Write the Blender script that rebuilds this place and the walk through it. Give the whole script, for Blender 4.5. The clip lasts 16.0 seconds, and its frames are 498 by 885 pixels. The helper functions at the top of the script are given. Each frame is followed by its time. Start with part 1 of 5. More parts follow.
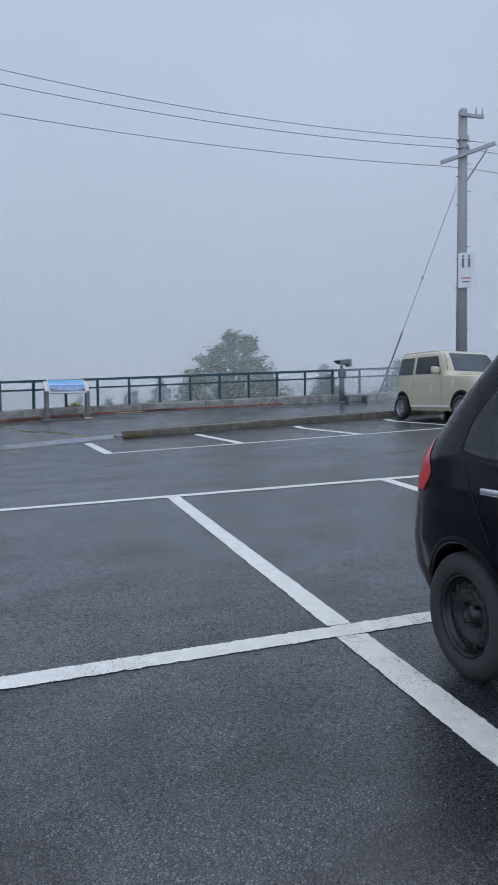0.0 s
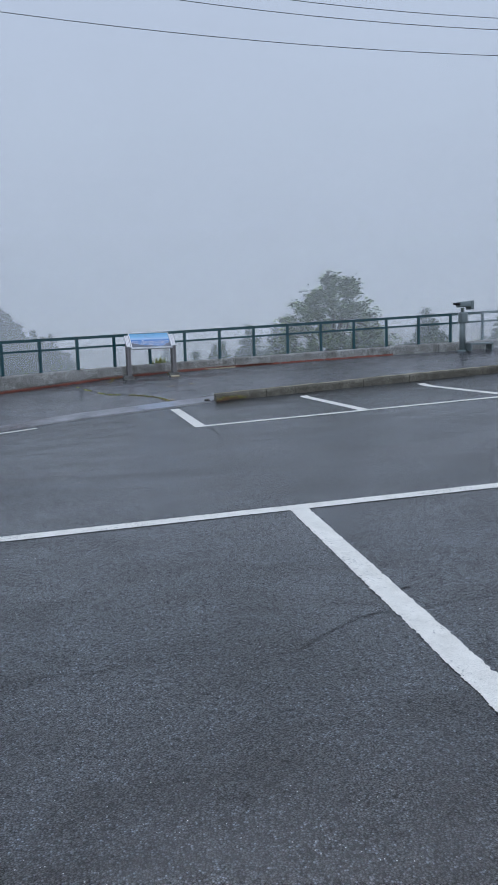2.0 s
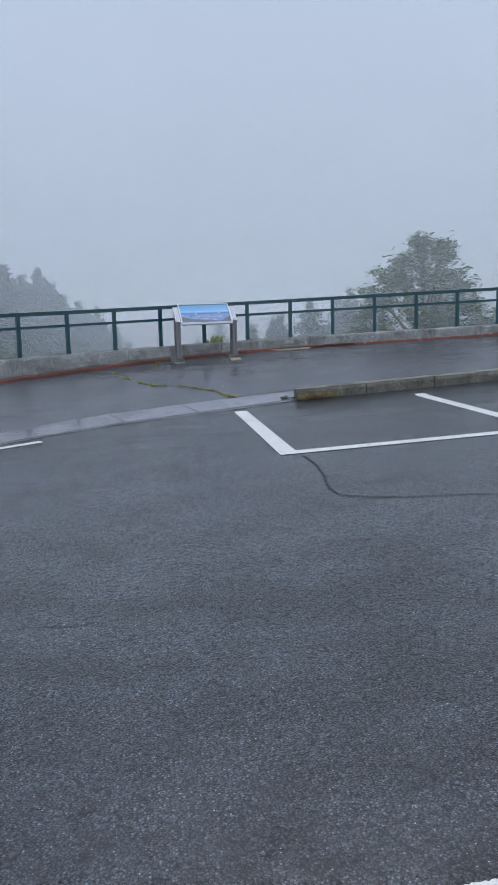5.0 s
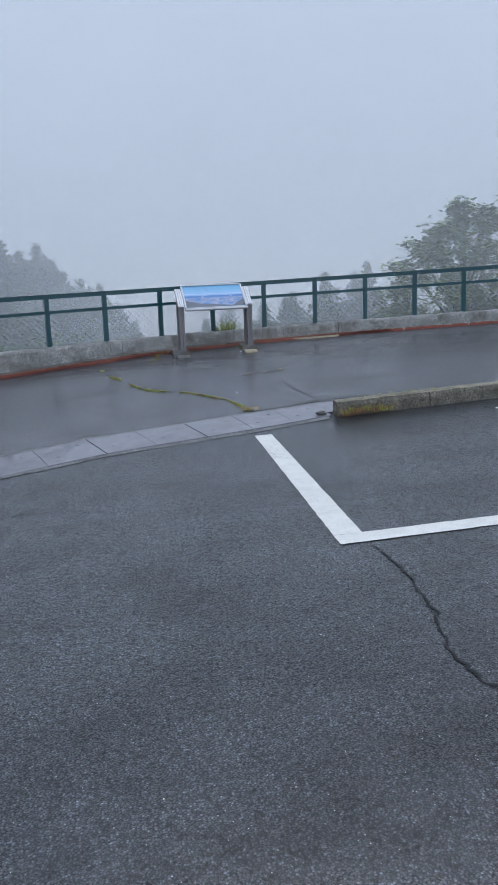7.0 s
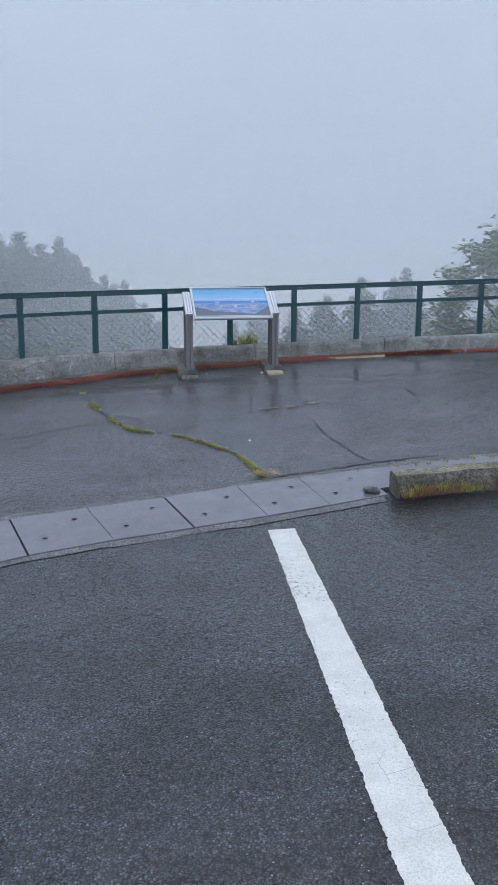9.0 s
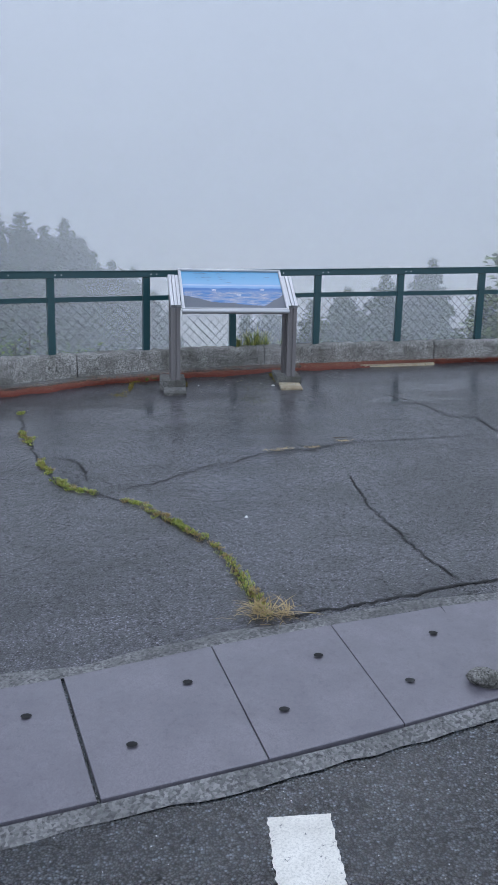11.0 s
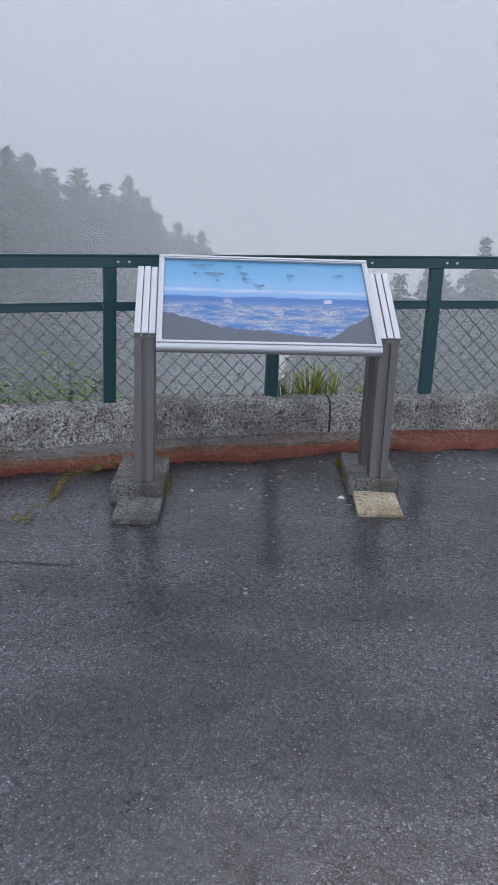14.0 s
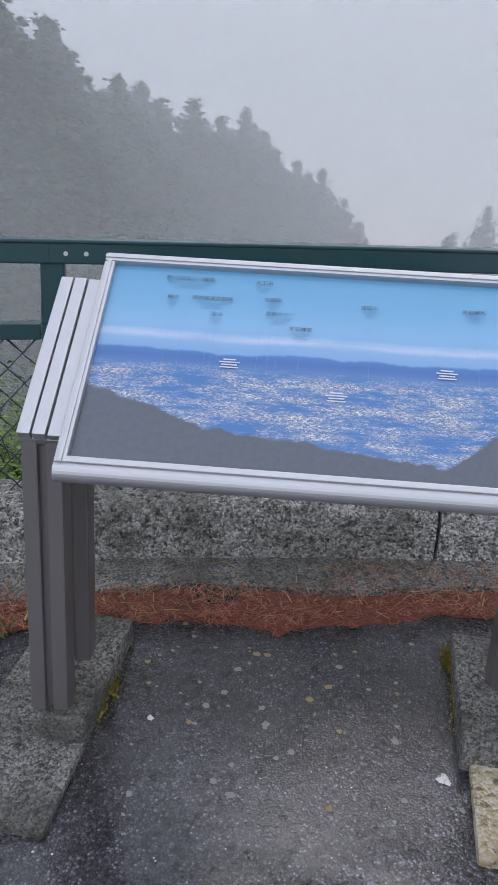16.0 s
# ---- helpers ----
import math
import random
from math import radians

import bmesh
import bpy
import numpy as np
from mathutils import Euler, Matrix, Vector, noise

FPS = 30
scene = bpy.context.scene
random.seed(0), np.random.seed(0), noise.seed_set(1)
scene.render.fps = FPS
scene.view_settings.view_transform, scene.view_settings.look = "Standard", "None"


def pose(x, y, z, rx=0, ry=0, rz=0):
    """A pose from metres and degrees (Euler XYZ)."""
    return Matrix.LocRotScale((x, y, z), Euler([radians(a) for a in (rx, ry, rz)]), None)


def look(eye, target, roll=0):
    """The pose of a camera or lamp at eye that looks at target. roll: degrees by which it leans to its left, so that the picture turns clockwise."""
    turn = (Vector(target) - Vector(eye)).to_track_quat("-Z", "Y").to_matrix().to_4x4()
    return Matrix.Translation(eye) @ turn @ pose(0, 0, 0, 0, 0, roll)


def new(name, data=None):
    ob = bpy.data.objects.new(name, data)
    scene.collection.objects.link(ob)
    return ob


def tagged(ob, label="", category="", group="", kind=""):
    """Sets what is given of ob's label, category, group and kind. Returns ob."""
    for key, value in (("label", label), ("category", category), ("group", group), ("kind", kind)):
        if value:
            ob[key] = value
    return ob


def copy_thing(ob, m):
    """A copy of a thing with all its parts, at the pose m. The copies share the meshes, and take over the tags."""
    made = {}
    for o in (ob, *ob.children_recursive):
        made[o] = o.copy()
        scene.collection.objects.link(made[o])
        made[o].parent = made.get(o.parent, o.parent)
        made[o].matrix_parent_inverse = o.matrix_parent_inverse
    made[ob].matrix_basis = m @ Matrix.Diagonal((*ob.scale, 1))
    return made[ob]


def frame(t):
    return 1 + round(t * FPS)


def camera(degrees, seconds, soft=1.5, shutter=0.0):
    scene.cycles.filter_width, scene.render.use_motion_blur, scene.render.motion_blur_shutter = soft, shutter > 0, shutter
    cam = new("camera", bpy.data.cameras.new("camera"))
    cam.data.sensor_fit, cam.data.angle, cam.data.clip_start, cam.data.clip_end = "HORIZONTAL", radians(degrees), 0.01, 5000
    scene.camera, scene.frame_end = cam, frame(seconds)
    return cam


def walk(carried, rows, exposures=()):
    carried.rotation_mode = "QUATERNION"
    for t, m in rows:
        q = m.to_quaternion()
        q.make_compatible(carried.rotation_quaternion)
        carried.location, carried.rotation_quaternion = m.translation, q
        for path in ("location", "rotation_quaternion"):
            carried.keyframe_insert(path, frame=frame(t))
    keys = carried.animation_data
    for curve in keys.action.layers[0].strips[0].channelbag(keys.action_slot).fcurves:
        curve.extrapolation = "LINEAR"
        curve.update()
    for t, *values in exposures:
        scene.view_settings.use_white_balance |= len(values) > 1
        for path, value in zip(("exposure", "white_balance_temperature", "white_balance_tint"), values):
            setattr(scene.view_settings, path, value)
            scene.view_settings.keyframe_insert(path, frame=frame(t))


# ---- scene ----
cam = camera(36.1, 16.0)
PATH = [
    (0, (0.065, 0.133, 1.22), (0.709, 2.022, 1.087), -0.7),
    (0.5, (0.205, 0.803, 1.21), (0.793, 2.708, 1.053), -1.45),
    (1, (0.221, 1.417, 1.230), (0.755, 3.333, 1.026), -1.65),
    (1.5, (0.328, 2.193, 1.272), (0.801, 4.121, 1.028), -2.0),
    (2, (0.407, 2.798, 1.333), (0.828, 4.735, 1.070), -2.05),
    (2.5, (0.464, 3.464, 1.331), (0.841, 5.409, 1.061), -1.95),
    (3, (0.533, 4.052, 1.366), (0.888, 6.000, 1.084), -1.65),
    (3.5, (0.542, 4.667, 1.380), (0.882, 6.615, 1.082), -1.45),
    (4, (0.621, 5.305, 1.392), (0.945, 7.253, 1.074), -1.35),
    (4.5, (0.655, 6.022, 1.356), (0.960, 7.972, 1.033), -1.35),
    (7, (0.929, 9.295, 1.499), (1.194, 11.239, 1.111), -2.12),
    (7.5, (1.037, 9.891, 1.523), (1.392, 11.814, 1.104), -1.36),
    (8, (1.198, 10.572, 1.530), (1.470, 12.508, 1.110), 0.32),
    (8.5, (1.226, 11.204, 1.541), (1.481, 13.146, 1.138), 0.12),
    (9, (1.375, 11.880, 1.547), (1.573, 13.834, 1.165), -0.03),
    (9.5, (1.440, 12.460, 1.580), (1.623, 14.415, 1.199), 0.9),
    (10, (1.560, 13.131, 1.532), (1.754, 15.084, 1.148), 1.43),
    (12.3, (1.825, 16.16, 1.496), (1.896, 18.103, 1.031), 1.3),
    (12.5, (1.851, 16.438, 1.54), (1.907, 18.38, 1.064), 1.6),
    (13, (1.892, 17.107, 1.55), (1.921, 19.047, 1.064), 1.7),
    (13.5, (2.047, 17.734, 1.598), (2.06, 19.673, 1.108), 1.8),
    (14, (2.142, 18.296, 1.692), (2.119, 20.232, 1.192), 2.3),
    (14.5, (2.153, 18.883, 1.75), (2.085, 20.813, 1.23), 3.0),
    (15, (2.257, 19.427, 1.796), (2.120, 21.343, 1.241), 3.4),
    (15.5, (2.278, 19.877, 1.809), (2.060, 21.772, 1.207), 3.6),
    (16, (2.286, 20.303, 1.827), (1.987, 22.168, 1.168), 3.5),
]
walk(cam, [(t, look(eye, target, roll)) for t, eye, target, roll in PATH], [(0.0, -0.15, 6500, 10), (3.5, -0.12, 6500, 10), (7.0, 0.02, 6500, 10), (10.0, 0.02, 6500, 10), (12.4, 0.05, 6800, 14), (16.0, 0.12, 7250, 15)])

# ---- world and light: dense mountain fog under an overcast sky ----
world = bpy.data.worlds.new("foggy_sky")
scene.world = world
world.use_nodes = True
wt = world.node_tree
wt.nodes.clear()
w_out = wt.nodes.new("ShaderNodeOutputWorld")
w_bg = wt.nodes.new("ShaderNodeBackground")
w_sky = wt.nodes.new("ShaderNodeTexSky")
w_sky.sky_type = "NISHITA"
w_sky.sun_disc = False
w_sky.sun_elevation, w_sky.sun_rotation = radians(55), radians(200)
w_dim = wt.nodes.new("ShaderNodeVectorMath")
w_dim.operation = "SCALE"
w_dim.inputs["Scale"].default_value = 0.10
w_mix = wt.nodes.new("ShaderNodeMix")
w_mix.data_type = "RGBA"
w_mix.inputs["Factor"].default_value = 0.9
w_co = wt.nodes.new("ShaderNodeTexCoord")
w_sep = wt.nodes.new("ShaderNodeSeparateXYZ")
w_ramp = wt.nodes.new("ShaderNodeValToRGB")
w_ramp.color_ramp.elements[0].position, w_ramp.color_ramp.elements[0].color = 0.0, (0.44, 0.50, 0.60, 1)
w_ramp.color_ramp.elements[1].position, w_ramp.color_ramp.elements[1].color = 0.45, (0.50, 0.60, 0.77, 1)
wt.links.new(w_sky.outputs[0], w_dim.inputs[0])
wt.links.new(w_co.outputs["Generated"], w_sep.inputs[0])
wt.links.new(w_sep.outputs["Z"], w_ramp.inputs[0])
wt.links.new(w_dim.outputs[0], w_mix.inputs[6])
wt.links.new(w_ramp.outputs[0], w_mix.inputs[7])
wt.links.new(w_mix.outputs[2], w_bg.inputs["Color"])
w_bg.inputs["Strength"].default_value = 2.15
wt.links.new(w_bg.outputs[0], w_out.inputs[0])

sun_data = bpy.data.lights.new("sun", "SUN")
sun_data.energy, sun_data.angle, sun_data.color = 0.6, radians(40), (1.0, 0.97, 0.93)
sun = new("sun", sun_data)
sun.matrix_world = pose(0, 0, 30, 35, 0, 160)

# ---- materials ----
class Nodes:
    """A short way to wire a node material."""

    def __init__(self, name):
        self.mat = bpy.data.materials.new(name)
        self.mat.use_nodes = True
        self.t = self.mat.node_tree
        self.bsdf = self.t.nodes["Principled BSDF"]
        self.out = self.t.nodes["Material Output"]

    def put(self, socket, value):
        if isinstance(value, bpy.types.NodeSocket):
            self.t.links.new(value, socket)
        elif value is not None:
            socket.default_value = value

    def coord(self, which="Object"):
        return self.t.nodes.new("ShaderNodeTexCoord").outputs[which]

    def scaled(self, vec, s):
        n = self.t.nodes.new("ShaderNodeMapping")
        self.put(n.inputs[0], vec)
        n.inputs["Scale"].default_value = s
        return n.outputs[0]

    def noise(self, vec, scale, detail=4.0, rough=0.55):
        n = self.t.nodes.new("ShaderNodeTexNoise")
        self.put(n.inputs["Vector"], vec)
        n.inputs["Scale"].default_value, n.inputs["Detail"].default_value = scale, detail
        n.inputs["Roughness"].default_value = rough
        return n.outputs[0]

    def cells(self, vec, scale, feature="F1"):
        n = self.t.nodes.new("ShaderNodeTexVoronoi")
        n.feature = feature
        self.put(n.inputs["Vector"], vec)
        n.inputs["Scale"].default_value = scale
        return n

    def ramp(self, fac, *stops):
        n = self.t.nodes.new("ShaderNodeValToRGB")
        e = n.color_ramp.elements
        while len(e) < len(stops):
            e.new(0.5)
        for k, (p, c) in enumerate(stops):
            e[k].position = p
            e[k].color = (c, c, c, 1) if isinstance(c, (int, float)) else (*c, 1)
        self.put(n.inputs[0], fac)
        return n.outputs[0]

    def mix(self, fac, a, b, blend="MIX"):
        n = self.t.nodes.new("ShaderNodeMix")
        n.data_type, n.blend_type = "RGBA", blend
        self.put(n.inputs[0], fac)
        for k, v in ((6, a), (7, b)):
            self.put(n.inputs[k], (*v, 1) if isinstance(v, tuple) and len(v) == 3 else v)
        return n.outputs[2]

    def math(self, op, a, b=None, clamp=False):
        n = self.t.nodes.new("ShaderNodeMath")
        n.operation, n.use_clamp = op, clamp
        self.put(n.inputs[0], a)
        self.put(n.inputs[1], b)
        return n.outputs[0]

    def bump(self, height, strength=0.4, distance=0.01):
        n = self.t.nodes.new("ShaderNodeBump")
        n.inputs["Strength"].default_value, n.inputs["Distance"].default_value = strength, distance
        self.put(n.inputs["Height"], height)
        self.put(self.bsdf.inputs["Normal"], n.outputs[0])
        return n

    def finish(self, colour=None, rough=None, metal=None, spec=None):
        for key, v in (("Base Color", colour), ("Roughness", rough), ("Metallic", metal), ("Specular IOR Level", spec)):
            if isinstance(v, tuple) and len(v) == 3:
                v = (*v, 1)
            self.put(self.bsdf.inputs[key], v)
        return self.mat


def plain(name, colour, rough=0.5, metal=0.0, grain=60.0, vary=0.15, relief=0.1, spec=0.5):
    """A surface of one paint or metal, with fine grain and faint dirt."""
    m = Nodes(name)
    co = m.coord()
    fine, dirt = m.noise(co, grain), m.noise(co, 2.5, 5)
    tone = m.math("ADD", m.math("MULTIPLY", fine, vary), m.math("MULTIPLY", dirt, vary))
    tone = m.math("ADD", tone, 1.0 - vary)
    col = m.mix(1.0, colour, m.ramp(tone, (0.0, 0.0), (1.0, 1.0)), "MULTIPLY")
    m.bump(fine, relief, 0.002)
    return m.finish(col, m.math("ADD", m.math("MULTIPLY", dirt, 0.2), rough - 0.1), metal, spec)


def asphalt_material(name, tint, size, tone, wet, rough_wet, ior, joint):
    """Worn asphalt: stones of about a centimetre in dark binder, pale chips and painted glints, worn patches, a film of
    rain.
    """
    m = Nodes(name)
    co = m.coord()
    wob = m.mix(0.004, co, m.t.nodes.new("ShaderNodeTexNoise").outputs["Color"], "ADD")
    stones = m.cells(wob, size)
    pick = m.t.nodes.new("ShaderNodeSeparateXYZ")
    m.put(pick.inputs[0], stones.outputs["Color"])
    base = m.ramp(pick.outputs["X"], (0.0, 0.010), (0.45, 0.026), (0.80, 0.055), (0.93, 0.10), (1.0, 0.19))
    # bare pits where the binder has lost its stones
    pits = m.ramp(m.noise(co, 42, 4, 0.7), (0.36, 0.0), (0.50, 1.0))
    gap = m.ramp(stones.outputs["Distance"], (0.30, 1.0), (0.62, joint))
    top = m.math("MULTIPLY", gap, m.math("ADD", m.math("MULTIPLY", pits, 0.75), 0.25))
    # wear: wide stains drawn out along the bays, and coarse ravelled patches
    stain = m.noise(m.scaled(co, (0.55, 1.0, 1.0)), 0.8, 6, 0.62)
    ravel = m.ramp(m.noise(m.scaled(co, (0.7, 1.3, 1.0)), 1.9, 8, 0.70), (0.40, 0.45), (0.56, 1.10))
    shade = m.mix(1.0, m.ramp(stain, (0.32, 0.70), (0.68, 1.30)), ravel, "MULTIPLY")
    col = m.mix(1.0, m.mix(1.0, base, shade, "MULTIPLY"), m.mix(top, (0.25, 0.25, 0.25), (1.0, 1.0, 1.0)), "MULTIPLY")
    col = m.mix(1.0, m.mix(1.0, col, tint, "MULTIPLY"), (tone, tone, tone), "MULTIPLY")
    # sparse pale dots: stone chips, and small wet glints painted into the colour
    dots = m.cells(co, 120)
    dsep = m.t.nodes.new("ShaderNodeSeparateXYZ")
    m.put(dsep.inputs[0], dots.outputs["Color"])
    spot = m.math("MULTIPLY", m.ramp(dots.outputs["Distance"], (0.20, 1.0), (0.32, 0.0)), m.ramp(dsep.outputs["Z"], (0.984, 0.0), (0.990, 1.0)))
    col = m.mix(spot, col, (0.50, 0.51, 0.52))
    fine = m.noise(co, 260, 2)
    h = m.math("ADD", m.math("MULTIPLY", stones.outputs["Distance"], -1.0), m.math("MULTIPLY", pits, 0.55))
    h = m.math("ADD", h, m.math("MULTIPLY", fine, 0.3))
    relief = m.bump(h, 0.9, 0.006)
    film = m.t.nodes.new("ShaderNodeBump")
    film.inputs["Distance"].default_value = 0.006
    m.put(film.inputs["Height"], h)
    m.put(film.inputs["Strength"], 0.10)
    m.put(m.bsdf.inputs["Coat Normal"], film.outputs[0])
    damp = m.ramp(m.noise(m.scaled(co, (0.45, 1.0, 1.0)), 0.9, 6, 0.68), (0.36, wet[0]), (0.62, wet[1]))
    damp = m.math("MULTIPLY", damp, m.math("ADD", m.math("MULTIPLY", ravel, 0.28), 0.70), True)
    m.put(m.bsdf.inputs["Coat Weight"], m.math("MULTIPLY", damp, m.math("ADD", m.math("MULTIPLY", top, 0.3), 0.7)))
    m.put(m.bsdf.inputs["Coat Roughness"], rough_wet)
    m.put(m.bsdf.inputs["Coat IOR"], ior)
    return m.finish(col, 0.5, 0.0, m.math("MULTIPLY", top, 0.5)), m, co, film


M_LOT, _lm, _lco, _lfilm = asphalt_material("lot_asphalt", (0.82, 0.97, 1.15), 150, 1.18, (0.82, 1.0), 0.25, 1.8, 0.12)
M_WALK, _wm, _wco, _wfilm = asphalt_material("footway_asphalt", (1.0, 0.95, 1.14), 175, 1.45, (0.92, 1.0), 0.22, 1.85, 0.35)
# standing water along the low strip in front of the board
_sep = _wm.t.nodes.new("ShaderNodeSeparateXYZ")
_wm.put(_sep.inputs[0], _wco)
_bend = _wm.math("SUBTRACT", _sep.outputs["Y"], _wm.math("MULTIPLY", _sep.outputs["X"], 0.12))
_band = _wm.math("ABSOLUTE", _wm.math("SUBTRACT", _bend, 21.02))
_wetn = _wm.math("SUBTRACT", _wm.noise(_wm.scaled(_wco, (0.5, 1.3, 1.0)), 1.9, 6, 0.62), _wm.math("MULTIPLY", _band, 0.22))
_pool = _wm.ramp(_wetn, (0.38, 0.0), (0.50, 1.0))
_wm.put(_wm.bsdf.inputs["Coat Roughness"], _wm.math("SUBTRACT", 0.24, _wm.math("MULTIPLY", _pool, 0.12)))
_wm.put(_wfilm.inputs["Strength"], _wm.math("SUBTRACT", 0.09, _wm.math("MULTIPLY", _pool, 0.06)))

M_HILL = (lambda m: m.finish(m.ramp(m.noise(m.coord(), 1.3, 8, 0.7), (0.3, (0.022, 0.036, 0.014)), (0.55, (0.07, 0.12, 0.04)), (0.75, (0.13, 0.18, 0.07))), 0.9))(Nodes("hillside_growth"))


def line_paint():
    m = Nodes("worn_line_paint")
    co = m.coord()
    chips = m.noise(co, 58, 6, 0.72)
    field = m.noise(co, 1.1, 3)
    worn = m.ramp(m.math("SUBTRACT", chips, m.math("MULTIPLY", field, 0.55)), (0.335, 0.0), (0.40, 1.0))
    crack = m.ramp(m.cells(m.mix(0.06, co, m.noise(co, 6)), 7, "DISTANCE_TO_EDGE").outputs["Distance"], (0.0, 1.0), (0.008, 0.0))
    gone = m.math("MAXIMUM", worn, m.math("MULTIPLY", crack, m.ramp(m.noise(co, 0.9, 2), (0.60, 0.0), (0.63, 1.0))))
    dirt = m.mix(1.0, m.ramp(m.noise(co, 9, 6, 0.7), (0.3, (0.60, 0.575, 0.52)), (0.7, (0.78, 0.75, 0.69))), m.ramp(m.noise(co, 170, 3, 0.7), (0.32, 0.72), (0.55, 1.0)), "MULTIPLY")
    m.bump(chips, 0.3, 0.003)
    return m.finish(m.mix(gone, dirt, (0.09, 0.095, 0.10)), 0.55)


def concrete(name, a, b, agg=120.0, stain=(0.5, 0.5, 0.45), relief=0.5, pit=0.3, rough=0.85, wet=0.0):
    m = Nodes(name)
    co = m.coord()
    peb = m.cells(co, agg)
    pick = m.t.nodes.new("ShaderNodeSeparateXYZ")
    m.put(pick.inputs[0], peb.outputs["Color"])
    base = m.mix(m.ramp(pick.outputs["Y"], (0.1, 0.0), (0.9, 1.0)), a, b)
    dirt = m.ramp(m.noise(co, 3.2, 7, 0.68), (0.38, 0.0), (0.62, 1.0))
    col = m.mix(m.math("MULTIPLY", dirt, 0.75), base, stain)
    holes = m.ramp(m.noise(co, 45, 5, 0.7), (0.33, 0.0), (0.47, 1.0))
    col = m.mix(1.0, col, m.mix(holes, (pit, pit, pit), (1.0, 1.0, 1.0)), "MULTIPLY")
    m.bump(m.math("ADD", m.math("MULTIPLY", peb.outputs["Distance"], -0.8), holes), relief, 0.01)
    if wet:
        m.put(m.bsdf.inputs["Coat Weight"], m.ramp(m.noise(co, 1.6, 5, 0.6), (0.40, wet * 0.5), (0.56, wet)))
        m.put(m.bsdf.inputs["Coat Roughness"], 0.09)
    return m.finish(col, rough)


M_PAINT = line_paint()
M_KERB = concrete("weathered_aggregate_concrete", (0.19, 0.18, 0.165), (0.66, 0.64, 0.60), 125, (0.13, 0.125, 0.105), 1.0)
M_STRIP = concrete("old_grey_concrete", (0.085, 0.082, 0.074), (0.34, 0.33, 0.31), 170, (0.06, 0.057, 0.045), 0.7)
M_EDGE = concrete("damp_edging_concrete", (0.10, 0.10, 0.10), (0.27, 0.265, 0.26), 120, (0.08, 0.08, 0.078), 0.5, 0.4)
M_SLAB = concrete("smooth_drain_concrete", (0.135, 0.125, 0.145), (0.17, 0.158, 0.178), 260, (0.11, 0.102, 0.12), 0.04, 0.85, 0.42, 0.9)
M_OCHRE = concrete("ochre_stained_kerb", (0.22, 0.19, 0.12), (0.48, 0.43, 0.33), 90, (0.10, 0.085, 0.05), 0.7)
M_KERBFACE = concrete("dark_kerb_face", (0.12, 0.105, 0.078), (0.28, 0.25, 0.20), 80, (0.07, 0.064, 0.045), 0.9)
M_CREAM = concrete("cream_chipped_concrete", (0.45, 0.36, 0.20), (0.64, 0.58, 0.47), 130, (0.24, 0.17, 0.10), 0.6)
M_DARK = plain("dark_gap", (0.012, 0.012, 0.013), 0.9)
M_GREEN = plain("dark_green_rail_paint", (0.010, 0.058, 0.066), 0.30, 0.0, 45, 0.3, 0.15)
M_WIRE = plain("green_coated_wire", (0.012, 0.028, 0.026), 0.5)
M_ALU = plain("brushed_aluminium", (0.50, 0.50, 0.515), 0.46, 0.75, 140, 0.12, 0.06)
M_ALUDARK = plain("bronze_anodised_aluminium", (0.185, 0.172, 0.17), 0.42, 0.5, 90, 0.2, 0.08)
M_STEELBOLT = plain("zinc_bolt", (0.6, 0.6, 0.58), 0.4, 0.8)
M_BLACKCAR = plain("black_car_paint", (0.002, 0.0025, 0.005), 0.12, 0.0, 200, 0.1, 0.0, 0.16)
M_CREAMCAR = plain("cream_car_paint", (0.50, 0.45, 0.33), 0.25, 0.0, 200, 0.05, 0.01)
M_GLASS = plain("tinted_car_glass", (0.010, 0.013, 0.016), 0.06, 0.0, 10, 0.05, 0.0)
M_SCREEN = plain("windscreen_glass", (0.05, 0.06, 0.065), 0.08, 0.0, 10, 0.05, 0.0)
M_TYRE = plain("tyre_rubber", (0.028, 0.028, 0.029), 0.75, 0.0, 80, 0.25, 0.2)
M_RIM = plain("black_steel_rim", (0.016, 0.017, 0.020), 0.30, 0.2)
M_ALLOY = plain("silver_alloy", (0.30, 0.30, 0.32), 0.4, 0.7)
M_CHROME = plain("chrome", (0.75, 0.75, 0.76), 0.15, 1.0)
M_RED = plain("red_lamp_lens", (0.55, 0.012, 0.02), 0.15)
M_CLEAR = plain("clear_lamp_lens", (0.6, 0.62, 0.64), 0.1, 0.3)
M_POLE = plain("concrete_pole", (0.30, 0.30, 0.30), 0.8, 0.0, 30, 0.2, 0.2)
M_GALV = plain("galvanised_steel", (0.32, 0.33, 0.34), 0.5, 0.6)
M_CABLE = plain("grey_cable", (0.12, 0.13, 0.14), 0.6)
M_SIGN = plain("white_sign_sheet", (0.72, 0.72, 0.72), 0.5)
M_INK = plain("dark_ink", (0.035, 0.04, 0.06), 0.6)
M_GREYINK = plain("grey_ink", (0.12, 0.29, 0.45), 0.6)
M_WHITE = plain("white_ink", (0.55, 0.58, 0.64), 0.6)
M_ROSE = plain("red_print", (0.58, 0.28, 0.29), 0.6)
M_FADED = plain("faded_red_plastic", (0.16, 0.09, 0.10), 0.7)
M_FADEDPALE = plain("faded_pale_plastic", (0.24, 0.18, 0.19), 0.7)
M_VIEWER = plain("grey_green_viewer_paint", (0.16, 0.19, 0.19), 0.45, 0.2)
M_BARK = plain("bark", (0.09, 0.07, 0.055), 0.9, 0.0, 40, 0.4, 0.6)


